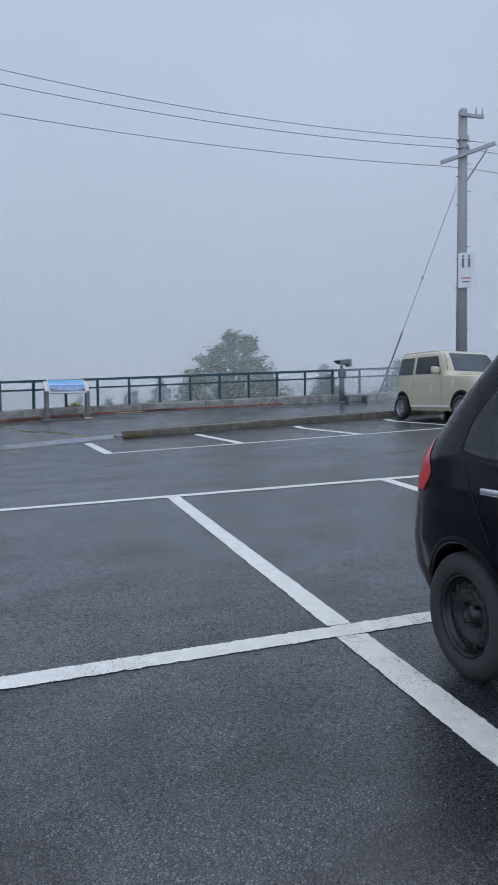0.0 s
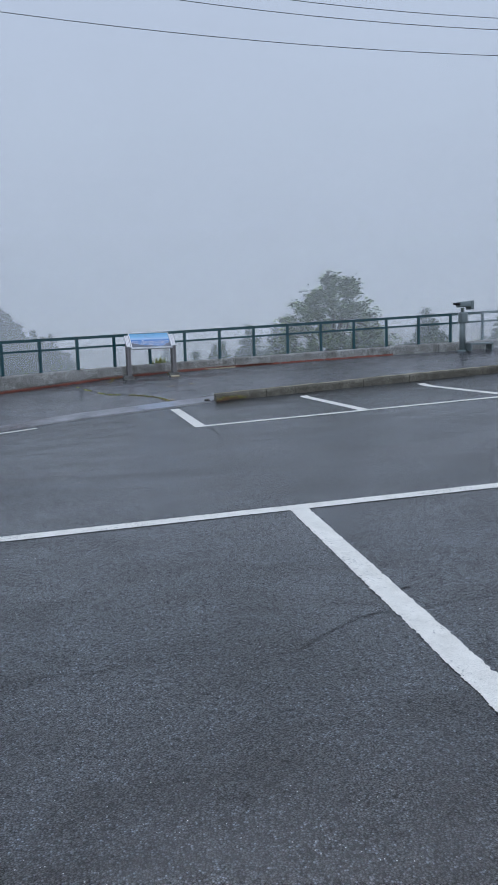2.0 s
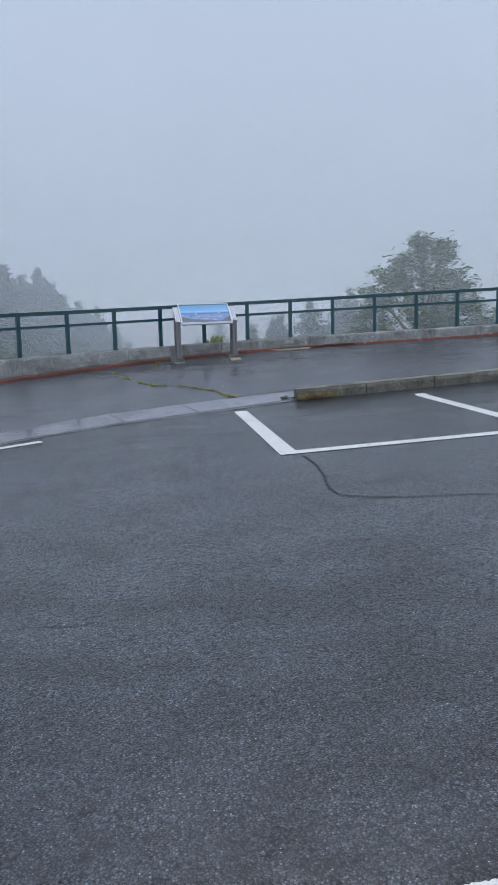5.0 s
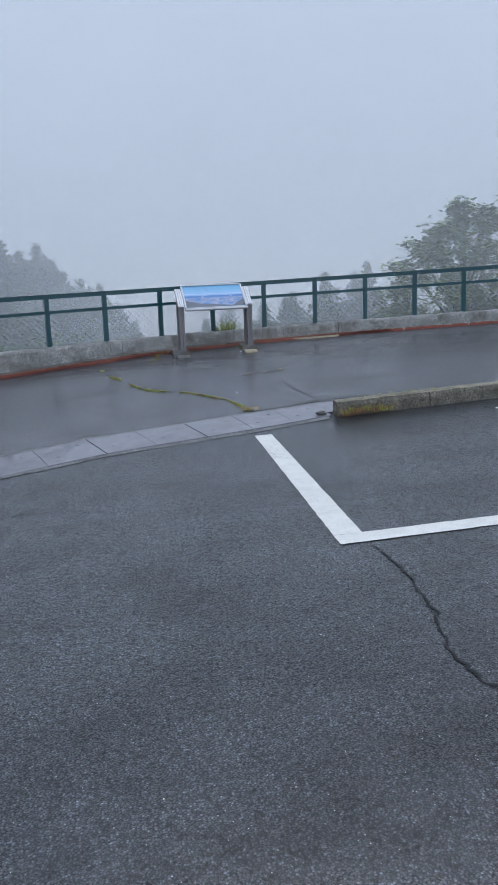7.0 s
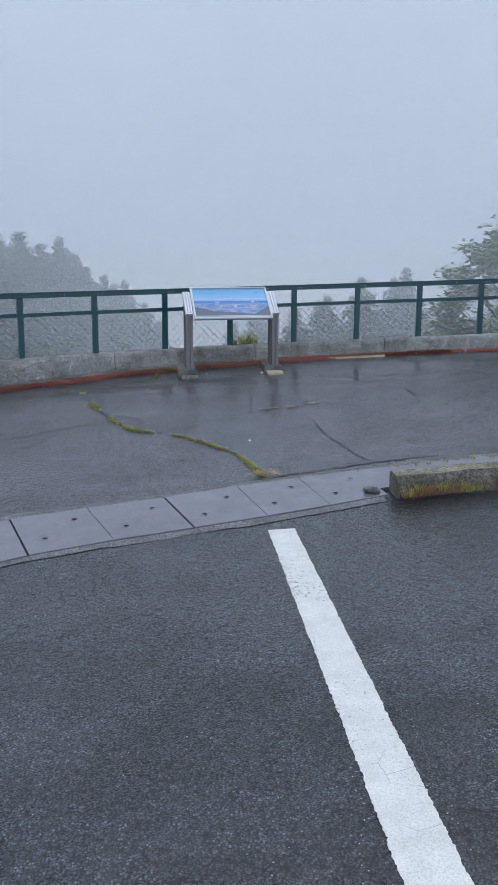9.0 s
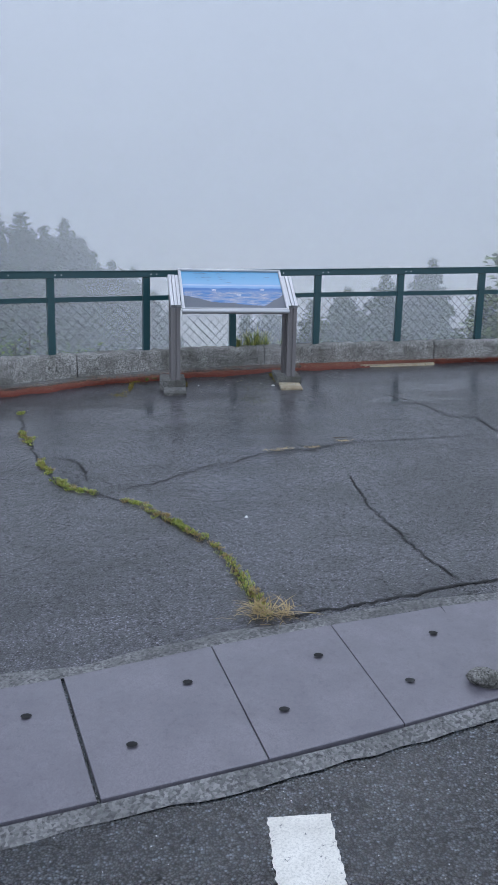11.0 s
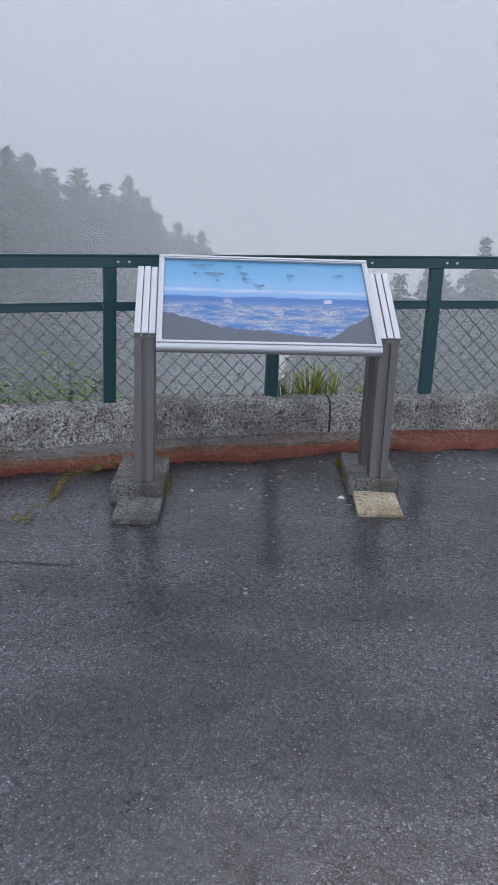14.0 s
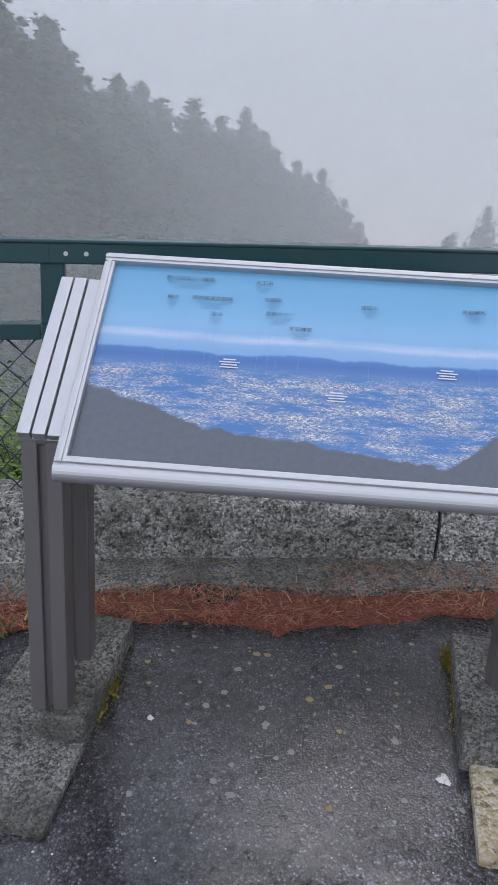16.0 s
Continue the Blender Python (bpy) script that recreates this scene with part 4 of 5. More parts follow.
def kerb_weeds():
    soup, dry = Soup(), Soup()
    for k in range(26):
        x = 2.85 + abs(random.gauss(0, 0.32))
        y = kerb_line(x) + random.uniform(-0.05, 0.0)
        tuft(dry if k % 3 else soup, (x, y, ground_z(x, y) + 0.01 + random.uniform(0, 0.05)), 22, 0.07, 0.05, 0.0022)
    for k in range(10):
        x = 3.0 + k * 0.12
        y = drain_far(x) + random.uniform(-0.03, 0.03)
        tuft(soup, (x, y, ground_z(x, y) + 0.01), 14, 0.05, 0.04)
    red = Soup()
    for k in range(500):
        x = 2.82 + abs(random.gauss(0, 0.30))
        y = kerb_line(x) - random.uniform(0.0, 0.07)
        a = random.uniform(0, 6.283)
        red.blade((x, y, ground_z(x, y) + random.uniform(0.005, 0.07)), (math.cos(a), math.sin(a) * 0.4, random.uniform(-0.4, 0.5)), (-math.sin(a), math.cos(a), 0), random.uniform(0.02, 0.06), 0.002, 0.3)
    tagged(red.make("kerb_litter", M_LITTER), "reddish dead leaves caught at the kerb's end", "leaf litter", "", "stuff")
    tagged(soup.make("kerb_weeds", M_GRASS), "green and straw weeds hanging at the kerb's end", "weeds", "", "stuff")
    tagged(dry.make("dry_kerb_grass", M_STRAW), "dry brown grass at the kerb's end", "dry grass", "", "stuff")
    soup = Soup()
    for x, y, n, h in ((2.44, 22.86, 110, 0.30), (2.30, 22.86, 40, 0.2), (2.56, 22.9, 40, 0.24), (2.78, 22.98, 20, 0.12)):
        tuft(soup, (x, y, base_z(x) - 0.03), n, h, 0.07, 0.0035)
    tagged(soup.make("grass_tuft", M_GRASS), "green grass tuft behind the kerb, showing through the mesh", "grass", "", "stuff")
    soup = Soup()
    for x, y, n in ((1.33, 22.06, 10), (1.40, 22.10, 12), (1.22, 22.12, 8)):
        tuft(soup, (x, y, ground_z(x, y) + 0.02), n, 0.05, 0.03, 0.004)
    tagged(soup.make("small_weeds", M_SHRUB), "small green seedlings in the needle litter", "weeds", "", "stuff")
    moss = Soup()
    for cx, cy, sx, sy in ((1.70, 21.88, 0.012, 0.10), (2.60, 22.0, 0.012, 0.12), (1.13, 21.62, 0.025, 0.22), (1.22, 22.02, 0.05, 0.05), (1.18, 21.85, 0.012, 0.2), (1.08, 21.5, 0.04, 0.05), (1.24, 22.15, 0.015, 0.12), (2.58, 22.2, 0.01, 0.06)):
        for _ in range(240 if sx < 0.0125 else 60):
            p = Vector((random.gauss(cx, sx), random.gauss(cy, sy * 0.5), 0))
            p.z = ground_z(p.x, p.y) + random.uniform(0.002, 0.02)
            a = random.uniform(0, 6.28)
            moss.blade(p, (math.cos(a) * 0.5, math.sin(a) * 0.5, 0.8), (-math.sin(a), math.cos(a), 0), 0.012, 0.003, 0.3)
    tagged(moss.make("moss", M_MOSS), "yellow-green moss beside the concrete feet", "moss", "", "stuff")


kerb_weeds()


def debris():
    rnd = random.Random(5)
    chips = Soup()
    def blob(cx, cy, r, h, soup, n=7):
        ring = [(cx + r * rnd.uniform(0.7, 1.2) * math.cos(6.283 * k / n), cy + r * rnd.uniform(0.7, 1.2) * math.sin(6.283 * k / n)) for k in range(n)]
        z = ground_z(cx, cy) + (0.0012 if h < 0.001 else 0.001)
        soup.add([(x, y, z) for x, y in ring] + [(cx, cy, z + h)], [(k, (k + 1) % n, n) for k in range(n)])
    lich_a, lich_b = Soup(), Soup()
    for _ in range(60):
        blob(rnd.uniform(1.75, 2.5), rnd.gauss(22.0, 0.22), rnd.uniform(0.004, 0.012), 0.0003, lich_a if rnd.random() < 0.6 else lich_b, 9)
    for _ in range(50):
        blob(rnd.uniform(0.5, 4.0), rnd.uniform(20.5, 22.1), rnd.uniform(0.003, 0.009), 0.0003, lich_a, 9)
    for _ in range(24):
        blob(rnd.uniform(2.78, 3.4), rnd.gauss(22.2, 0.1), rnd.uniform(0.005, 0.013), 0.0003, lich_a, 9)
    tagged(lich_a.make("pale_lichen_spots", plain("pale_lichen", (0.24, 0.24, 0.22), 0.7)), "pale grey lichen spots on the asphalt", "lichen", "", "stuff")
    tagged(lich_b.make("ochre_lichen_spots", plain("ochre_lichen", (0.28, 0.21, 0.10), 0.8)), "ochre lichen spots on the asphalt", "lichen", "", "stuff")
    for _ in range(110):
        blob(rnd.uniform(-1.0, 5.0), rnd.uniform(17.3, 22.0), rnd.uniform(0.0015, 0.0035), 0.002, chips, 5)
    for cx, cy in ((2.545, 21.78), (2.56, 21.775), (2.553, 21.79), (1.83, 21.84), (1.86, 22.33), (1.84, 22.34), (2.02, 18.2)):
        blob(cx, cy, 0.011, 0.010, chips, 6)
    for _ in range(160):
        blob(rnd.uniform(-2.0, 6.0), rnd.uniform(1.0, 15.5), rnd.uniform(0.0015, 0.0035), 0.002, chips, 5)
    tagged(chips.make("stone_chips", plain("pale_stone_chip", (0.62, 0.61, 0.58), 0.7)), "scattered pale stone chips on the asphalt", "gravel", "", "stuff")
    bm = rod(bmesh.new(), (2.74, 19.66, ground_z(2.74, 19.66) + 0.012), (2.86, 19.67, ground_z(2.86, 19.67) + 0.012), 0.004, 0.002, 6)
    tagged(part("twig", bm, M_BARK), "thin bare twig lying on the asphalt", "twig")
    bm = bmesh.new()
    bmesh.ops.create_icosphere(bm, subdivisions=2, radius=0.045)
    for v in bm.verts:
        v.co = Vector((v.co.x * 1.3, v.co.y, v.co.z * 0.6)) * (1 + 0.35 * noise.noise(v.co * 30))
    stone = part("loose_stone", bm, M_STRIP)
    stone.matrix_world = pose(2.66, 16.6, ground_z(2.66, 16.6) + 0.035)
    tagged(stone, "loose grey lump of concrete by the kerb", "stone")


debris()


# ---- vehicles ----
class Shell:
    """A rounded car body: plan outlines stacked from the sill to the roof."""

    def __init__(self, rings, power):
        self.rings, self.power = rings, power

    def level(self, z):
        zs = [r[0] for r in self.rings]
        return [float(np.interp(z, zs, [r[k] for r in self.rings])) for k in (1, 2, 3)]

    def side(self, y, z, out=0.0):
        a, b, w = self.level(z)
        t = min(abs((y - (a + b) / 2) / ((b - a) / 2)), 0.9999)
        return Vector(((w * (1 - t ** self.power) ** (1 / self.power) + out), y, z))

    def end(self, x, z, front, out=0.0):
        a, b, w = self.level(z)
        t = min(abs(x) / w, 0.9999)
        h = (b - a) / 2 * (1 - t ** self.power) ** (1 / self.power)
        return Vector((x, (a + b) / 2 + (h + out if front else -h - out), z))

    def body(self, n=180, wells=()):
        """The closed skin, open where the wheels sit."""
        zs = []
        for r, s in zip(self.rings, self.rings[1:]):
            zs += list(np.arange(r[0], s[0] - 0.005, 0.025))
        zs.append(self.rings[-1][0])
        e = 2 / self.power
        q = np.linspace(0, 2 * math.pi, 4001)
        c, sn = np.cos(q), np.sin(q)
        px, py = np.sign(c) * np.abs(c) ** e * 0.7, np.sign(sn) * np.abs(sn) ** e * 1.7
        run = np.concatenate([[0], np.cumsum(np.hypot(np.diff(px), np.diff(py)))])
        at = np.linspace(0, run[-1], n + 1)[:-1]
        ux, uy = np.interp(at, run, px) / 0.7, np.interp(at, run, py) / 1.7
        verts, faces = [], []
        for z in zs:
            a, b, w = self.level(z)
            verts += [(w * x, (a + b) / 2 + (b - a) / 2 * y, z) for x, y in zip(ux, uy)]
        for j in range(len(zs) - 1):
            for k in range(n):
                f = (j * n + k, j * n + (k + 1) % n, (j + 1) * n + (k + 1) % n, (j + 1) * n + k)
                mid = sum((Vector(verts[i]) for i in f), Vector()) / 4
                if abs(mid.x) > 0.3 and any(math.hypot(mid.y - yc, mid.z - zc) < r for yc, zc, r in wells):
                    continue
                faces.append(f)
        faces.append(tuple(range((len(zs) - 1) * n, len(zs) * n)))
        return verts, faces

    def side_patch(self, corners, sign, out=0.006, n=10, soft=0.0):
        """A patch on a flank: corners (y, z) from the rear low one, round; soft rounds the corners off."""
        soup = Soup()
        c = [Vector(p) for p in corners]
        for i in range(n + 1):
            for j in range(n + 1):
                a, b = 2 * i / n - 1, 2 * j / n - 1
                u, v = 0.5 + 0.5 * a * math.sqrt(1 - soft * b * b), 0.5 + 0.5 * b * math.sqrt(1 - soft * a * a)
                p = c[0].lerp(c[1], u).lerp(c[3].lerp(c[2], u), v)
                v = self.side(p.x, p.y, out)
                soup.v.append(Vector((v.x * sign, v.y, v.z)))
        soup.f = [(i * (n + 1) + j, i * (n + 1) + j + 1, (i + 1) * (n + 1) + j + 1, (i + 1) * (n + 1) + j) for i in range(n) for j in range(n)]
        return soup

    def end_patch(self, corners, front, out=0.006, n=12):
        soup = Soup()
        c = [Vector(p) for p in corners]
        for i in range(n + 1):
            for j in range(n + 1):
                p = c[0].lerp(c[1], i / n).lerp(c[3].lerp(c[2], i / n), j / n)
                soup.v.append(self.end(p.x, p.y, front, out))
        soup.f = [(i * (n + 1) + j, i * (n + 1) + j + 1, (i + 1) * (n + 1) + j + 1, (i + 1) * (n + 1) + j) for i in range(n) for j in range(n)]
        return soup

    def arch(self, yc, zc, r, sign, lip=0.03):
        """The rolled lip of a wheel opening, with the dark well behind it."""
        soup = Soup()
        n = 40
        for i in range(n + 1):
            a = -0.35 + (math.pi + 0.7) * i / n
            for rr, out, deep in ((r + lip, 0.002, 0), (r + lip * 0.5, 0.010, 0), (r, 0.008, 0), (r - 0.012, -0.02, 0), (r - 0.012, 0, 1), (0.01, 0, 1)):
                z = max(zc + rr * math.sin(a), self.rings[0][0] + 0.002)
                v = self.side(yc + rr * math.cos(a), z, out)
                soup.v.append(Vector((sign * (0.42 if deep else v.x), v.y, v.z)))
        soup.f = [(i * 6 + j, i * 6 + j + 1, i * 6 + j + 7, i * 6 + j + 6) for i in range(n) for j in range(5)]
        return soup


def lathe(soup, prof, n=40):
    """Turn a profile of (across, radius) round the x axis."""
    m = len(prof)
    for i in range(n):
        a = 2 * math.pi * i / n
        soup.v.extend([Vector((x, r * math.cos(a), r * math.sin(a))) for x, r in prof])
    soup.f.extend([(i * m + j, i * m + j + 1, ((i + 1) % n) * m + j + 1, ((i + 1) % n) * m + j) for i in range(n) for j in range(m - 1)])


def wheel(parent, x, y, r, sign, rim_mat, holes):
    hub = new("wheel")
    hub.parent = parent
    hub.matrix_local = pose(x, y, r, 0, 0, 0 if sign > 0 else 180)
    tyre = Soup()
    lathe(tyre, [(-0.07, r * 0.66), (-0.075, r * 0.9), (-0.055, r * 0.985), (0.0, r), (0.052, r * 0.985), (0.072, r * 0.92), (0.078, r * 0.80), (0.070, r * 0.68), (0.062, r * 0.655), (0.03, r * 0.64)])
    tyre.make("tyre", M_TYRE, hub, "", True)
    rim = Soup()
    lathe(rim, [(0.055, r * 0.655), (0.066, r * 0.63), (0.050, r * 0.60), (0.012, r * 0.585), (0.008, r * 0.55), (0.030, r * 0.53), (0.034, r * 0.42), (0.036, r * 0.38), (0.016, r * 0.33), (0.010, r * 0.24), (0.012, r * 0.14), (0.040, r * 0.12), (0.044, r * 0.09), (0.044, 0.001)])
    rim.make("rim", rim_mat, hub, "", True)
    for k in range(holes):
        a = 2 * math.pi * k / holes
        bm = rod(bmesh.new(), (0.028, r * 0.47 * math.cos(a), r * 0.47 * math.sin(a)), (0.0345, r * 0.475 * math.cos(a), r * 0.475 * math.sin(a)), r * 0.058, r * 0.058, 14)
        part("vent_hole", bm, M_DARK, hub)
    for k in range(4):
        a = 2 * math.pi * (k + 0.5) / 4
        bm = rod(bmesh.new(), (0.015, r * 0.2 * math.cos(a), r * 0.2 * math.sin(a)), (0.036, r * 0.2 * math.cos(a), r * 0.2 * math.sin(a)), 0.010, 0.008, 6)
        part("wheel_nut", bm, rim_mat, hub)


def black_hatchback():
    x, y = 2.73, 2.93
    car = thing("parked_hatchback", pose(x, y, ground_z(x, y), 1.6, 0.6, 180), "small black hatchback with black steel wheels, parked in a bay", "car", "parked cars")
    sh = Shell(((0.20, -0.50, 2.74, 0.655), (0.26, -0.58, 2.82, 0.705), (0.42, -0.675, 2.87, 0.735), (0.55, -0.685, 2.88, 0.745), (0.72, -0.645, 2.82, 0.748), (0.84, -0.625, 2.66, 0.742), (0.96, -0.575, 2.30, 0.722), (1.04, -0.49, 1.95, 0.695), (1.25, -0.28, 1.50, 0.635), (1.42, -0.08, 1.18, 0.575), (1.48, 0.05, 1.02, 0.50), (1.51, 0.25, 0.85, 0.32)), 6.0)
    v, f = sh.body(180, ((0.0, 0.285, 0.325), (2.36, 0.285, 0.325)))
    mesh_object("body", v, f, M_BLACKCAR, car, "glossy black painted body", True)
    for s in (-1, 1):
        sh.side_patch(((-0.10, 0.96), (0.645, 0.945), (0.645, 1.335), (0.17, 1.355)), s, 0.004, 16, 0.30).make("window_seal", M_DARK, car, "", True)
        sh.side_patch(((-0.075, 0.98), (0.63, 0.965), (0.63, 1.315), (0.185, 1.335)), s, 0.008, 16, 0.30).make("rear_side_window", M_GLASS, car, "dark tinted side window", True)
        sh.side_patch(((0.68, 0.985), (1.55, 0.985), (1.12, 1.30), (0.68, 1.30)), s).make("front_side_window", M_GLASS, car, "", True)
        for y0, y1 in ((0.0, 0.006), (0.65, 0.656), (1.62, 1.626)):
            sh.side_patch(((y0 + (0.22 if y0 == 0 else 0.0), 0.34 if y0 else 0.62), (y1 + (0.22 if y0 == 0 else 0.0), 0.34 if y0 else 0.62), (y1, 0.97), (y0, 0.97)), s, 0.002).make("door_gap", M_DARK, car)
        # thin dark strip painted for the shade under the flank's crease
        sh.side_patch(((0.30, 0.55), (1.6, 0.60), (1.6, 0.606), (0.30, 0.556)), s, 0.003).make("crease_shade_line", M_DARK, car)
        for y0 in (0.12, 0.98):
            bm = box(bmesh.new(), (0, 0, 0), (0.022, 0.19, 0.030), 0.009)
            hd = part("door_handle", bm, M_CHROME, car, "bright chrome door handle", True)
            hd.matrix_local = Matrix.Translation(sh.side(y0 + 0.16, 0.845, 0.016) * Vector((1, 1, 1)) if s > 0 else sh.side(y0 + 0.16, 0.845, 0.016) * 1.0)
            if s < 0:
                p = sh.side(y0 + 0.16, 0.845, 0.016)
                hd.matrix_local = Matrix.Translation((-p.x, p.y, p.z))
        lamp = Soup()
        n = 10
        for i in range(n + 1):
            for j in range(n + 1):
                z = 0.80 + 0.25 * j / n
                a, b, w = sh.level(z)
                lo, hi = 0.50 + 0.40 * abs(j / n - 0.35) ** 1.3, 1.38 - 0.10 * abs(j / n - 0.45)
                q = lo + (hi - lo) * i / n
                c, sn = math.cos(q), math.sin(q)
                e = 2 / sh.power
                lamp.v.append(Vector((s * (w + 0.003) * abs(c) ** e, (a + b) / 2 - ((b - a) / 2 + 0.003) * abs(sn) ** e, z)))
        lamp.f = [(i * (n + 1) + j, i * (n + 1) + j + 1, (i + 1) * (n + 1) + j + 1, (i + 1) * (n + 1) + j) for i in range(n) for j in range(n)]
        lamp.make("tail_lamp", M_RED, car, "red tail lamp", True)
        for yc in (0.0, 2.36):
            sh.arch(yc, 0.285, 0.315, s).make("wheel_arch", M_BLACKCAR, car, "rolled black wheel arch", True)
            wheel(car, s * 0.662, yc, 0.28, s, M_RIM, 14)
        bm = box(bmesh.new(), (s * 0.80, 1.52, 0.98), (0.16, 0.09, 0.12), 0.03)
        part("door_mirror", bm, M_BLACKCAR, car, "", True)
        sh.end_patch(((s * 0.40, 0.66), (s * 0.62, 0.68), (s * 0.60, 0.80), (s * 0.42, 0.76)), True).make("headlight", M_CLEAR, car)
    sh.end_patch(((-0.52, 1.06), (0.52, 1.06), (0.46, 1.38), (-0.46, 1.38)), False).make("rear_window", M_GLASS, car, "", True)
    sh.end_patch(((-0.56, 1.02), (0.56, 1.02), (0.48, 1.40), (-0.48, 1.40)), True).make("windscreen", M_GLASS, car, "", True)
    sh.end_patch(((-0.17, 0.50), (0.17, 0.50), (0.17, 0.66), (-0.17, 0.66)), False, 0.012).make("number_plate", M_SIGN, car)
    sh.end_patch(((-0.70, 0.40), (0.70, 0.40), (0.70, 0.408), (-0.70, 0.408)), False, 0.003).make("bumper_gap", M_DARK, car)


black_hatchback()


def cream_wagon():
    x, y = 10.16, 16.30
    car = thing("parked_wagon", pose(x, y, ground_z(x, y - 1.2) - 0.03, 0.4, -2.2, 180), "small boxy cream wagon with dark glass, parked by the kerb", "car", "parked cars")
    sh = Shell(((0.22, -0.42, 2.84, 0.66), (0.32, -0.46, 2.92, 0.72), (0.60, -0.48, 2.95, 0.735), (0.85, -0.47, 2.93, 0.735), (0.96, -0.46, 2.84, 0.728), (1.02, -0.45, 2.15, 0.72), (1.08, -0.44, 1.98, 0.715), (1.40, -0.40, 1.72, 0.665), (1.50, -0.36, 1.60, 0.64), (1.55, -0.28, 1.50, 0.58), (1.57, -0.1, 1.35, 0.40)), 6.5)
    v, f = sh.body(180, ((0.0, 0.285, 0.35), (2.42, 0.285, 0.35)))
    mesh_object("body", v, f, M_CREAMCAR, car, "cream painted boxy body", True)
    for s in (-1, 1):
        sh.side_patch(((-0.24, 1.05), (0.46, 1.05), (0.46, 1.44), (-0.20, 1.44)), s).make("rear_side_window", M_GLASS, car, "dark tinted side window")
        sh.side_patch(((0.58, 1.05), (1.62, 1.05), (1.40, 1.44), (0.58, 1.44)), s).make("front_side_window", M_GLASS, car, "dark side window")
        for y0 in (0.52, 1.70):
            sh.side_patch(((y0, 0.36), (y0 + 0.008, 0.36), (y0 + 0.008, 1.04), (y0, 1.04)), s, 0.003).make("door_gap", M_DARK, car)
        for y0 in (0.30, 1.25):
            p = sh.side(y0, 0.97, 0.018)
            bm = box(bmesh.new(), (0, 0, 0), (0.02, 0.17, 0.03), 0.008)
            part("door_handle", bm, M_CREAMCAR, car).matrix_local = Matrix.Translation((s * p.x, p.y, p.z))
        sh.side_patch(((0.40, 0.30), (2.02, 0.30), (2.02, 0.345), (0.40, 0.345)), s, 0.008).make("sill", M_SIGN, car, "pale sill strip")
        for yc in (0.0, 2.42):
            sh.arch(yc, 0.285, 0.33, s, 0.06).make("wheel_arch", M_DARK, car, "dark plastic wheel arch", True)
            wheel(car, s * 0.69, yc, 0.285, s, M_ALLOY, 8)
        bm = box(bmesh.new(), (s * 0.83, 1.58, 1.12), (0.20, 0.10, 0.15), 0.045)
        part("door_mirror", bm, M_CREAMCAR, car, "cream door mirror", True)
        sh.end_patch(((s * 0.34, 0.68), (s * 0.66, 0.68), (s * 0.66, 0.88), (s * 0.34, 0.88)), True, 0.01).make("headlight", M_CLEAR, car, "round clear headlight")
        bm = rod(bmesh.new(), (s * 0.56, -0.2, 1.572), (s * 0.56, 1.3, 1.572), 0.012, 0.012, 8)
        part("roof_rail", bm, M_CREAMCAR, car)
        sh.end_patch(((s * 0.50, 0.52), (s * 0.66, 0.52), (s * 0.66, 0.66), (s * 0.50, 0.66)), False).make("tail_lamp", M_RED, car)
    sh.end_patch(((-0.66, 1.10), (0.66, 1.10), (0.58, 1.50), (-0.58, 1.50)), True).make("windscreen", M_SCREEN, car, "wide windscreen reflecting the sky")
    sh.end_patch(((-0.60, 1.02), (0.60, 1.02), (0.55, 1.46), (-0.55, 1.46)), False).make("rear_window", M_GLASS, car)
    sh.end_patch(((-0.33, 0.66), (0.33, 0.66), (0.33, 0.88), (-0.33, 0.88)), True, 0.006).make("grille", M_DARK, car)
    sh.end_patch(((-0.17, 0.42), (0.17, 0.42), (0.17, 0.58), (-0.17, 0.58)), True, 0.012).make("number_plate", M_SIGN, car)
    bm = rod(bmesh.new(), (0.2, -0.15, 1.555), (0.2, -0.30, 1.62), 0.01, 0.006, 6)
    part("aerial", bm, M_DARK, car)


cream_wagon()


# ---- pole, wires, viewer ----
POLE = Vector((12.82, 18.79, 0))


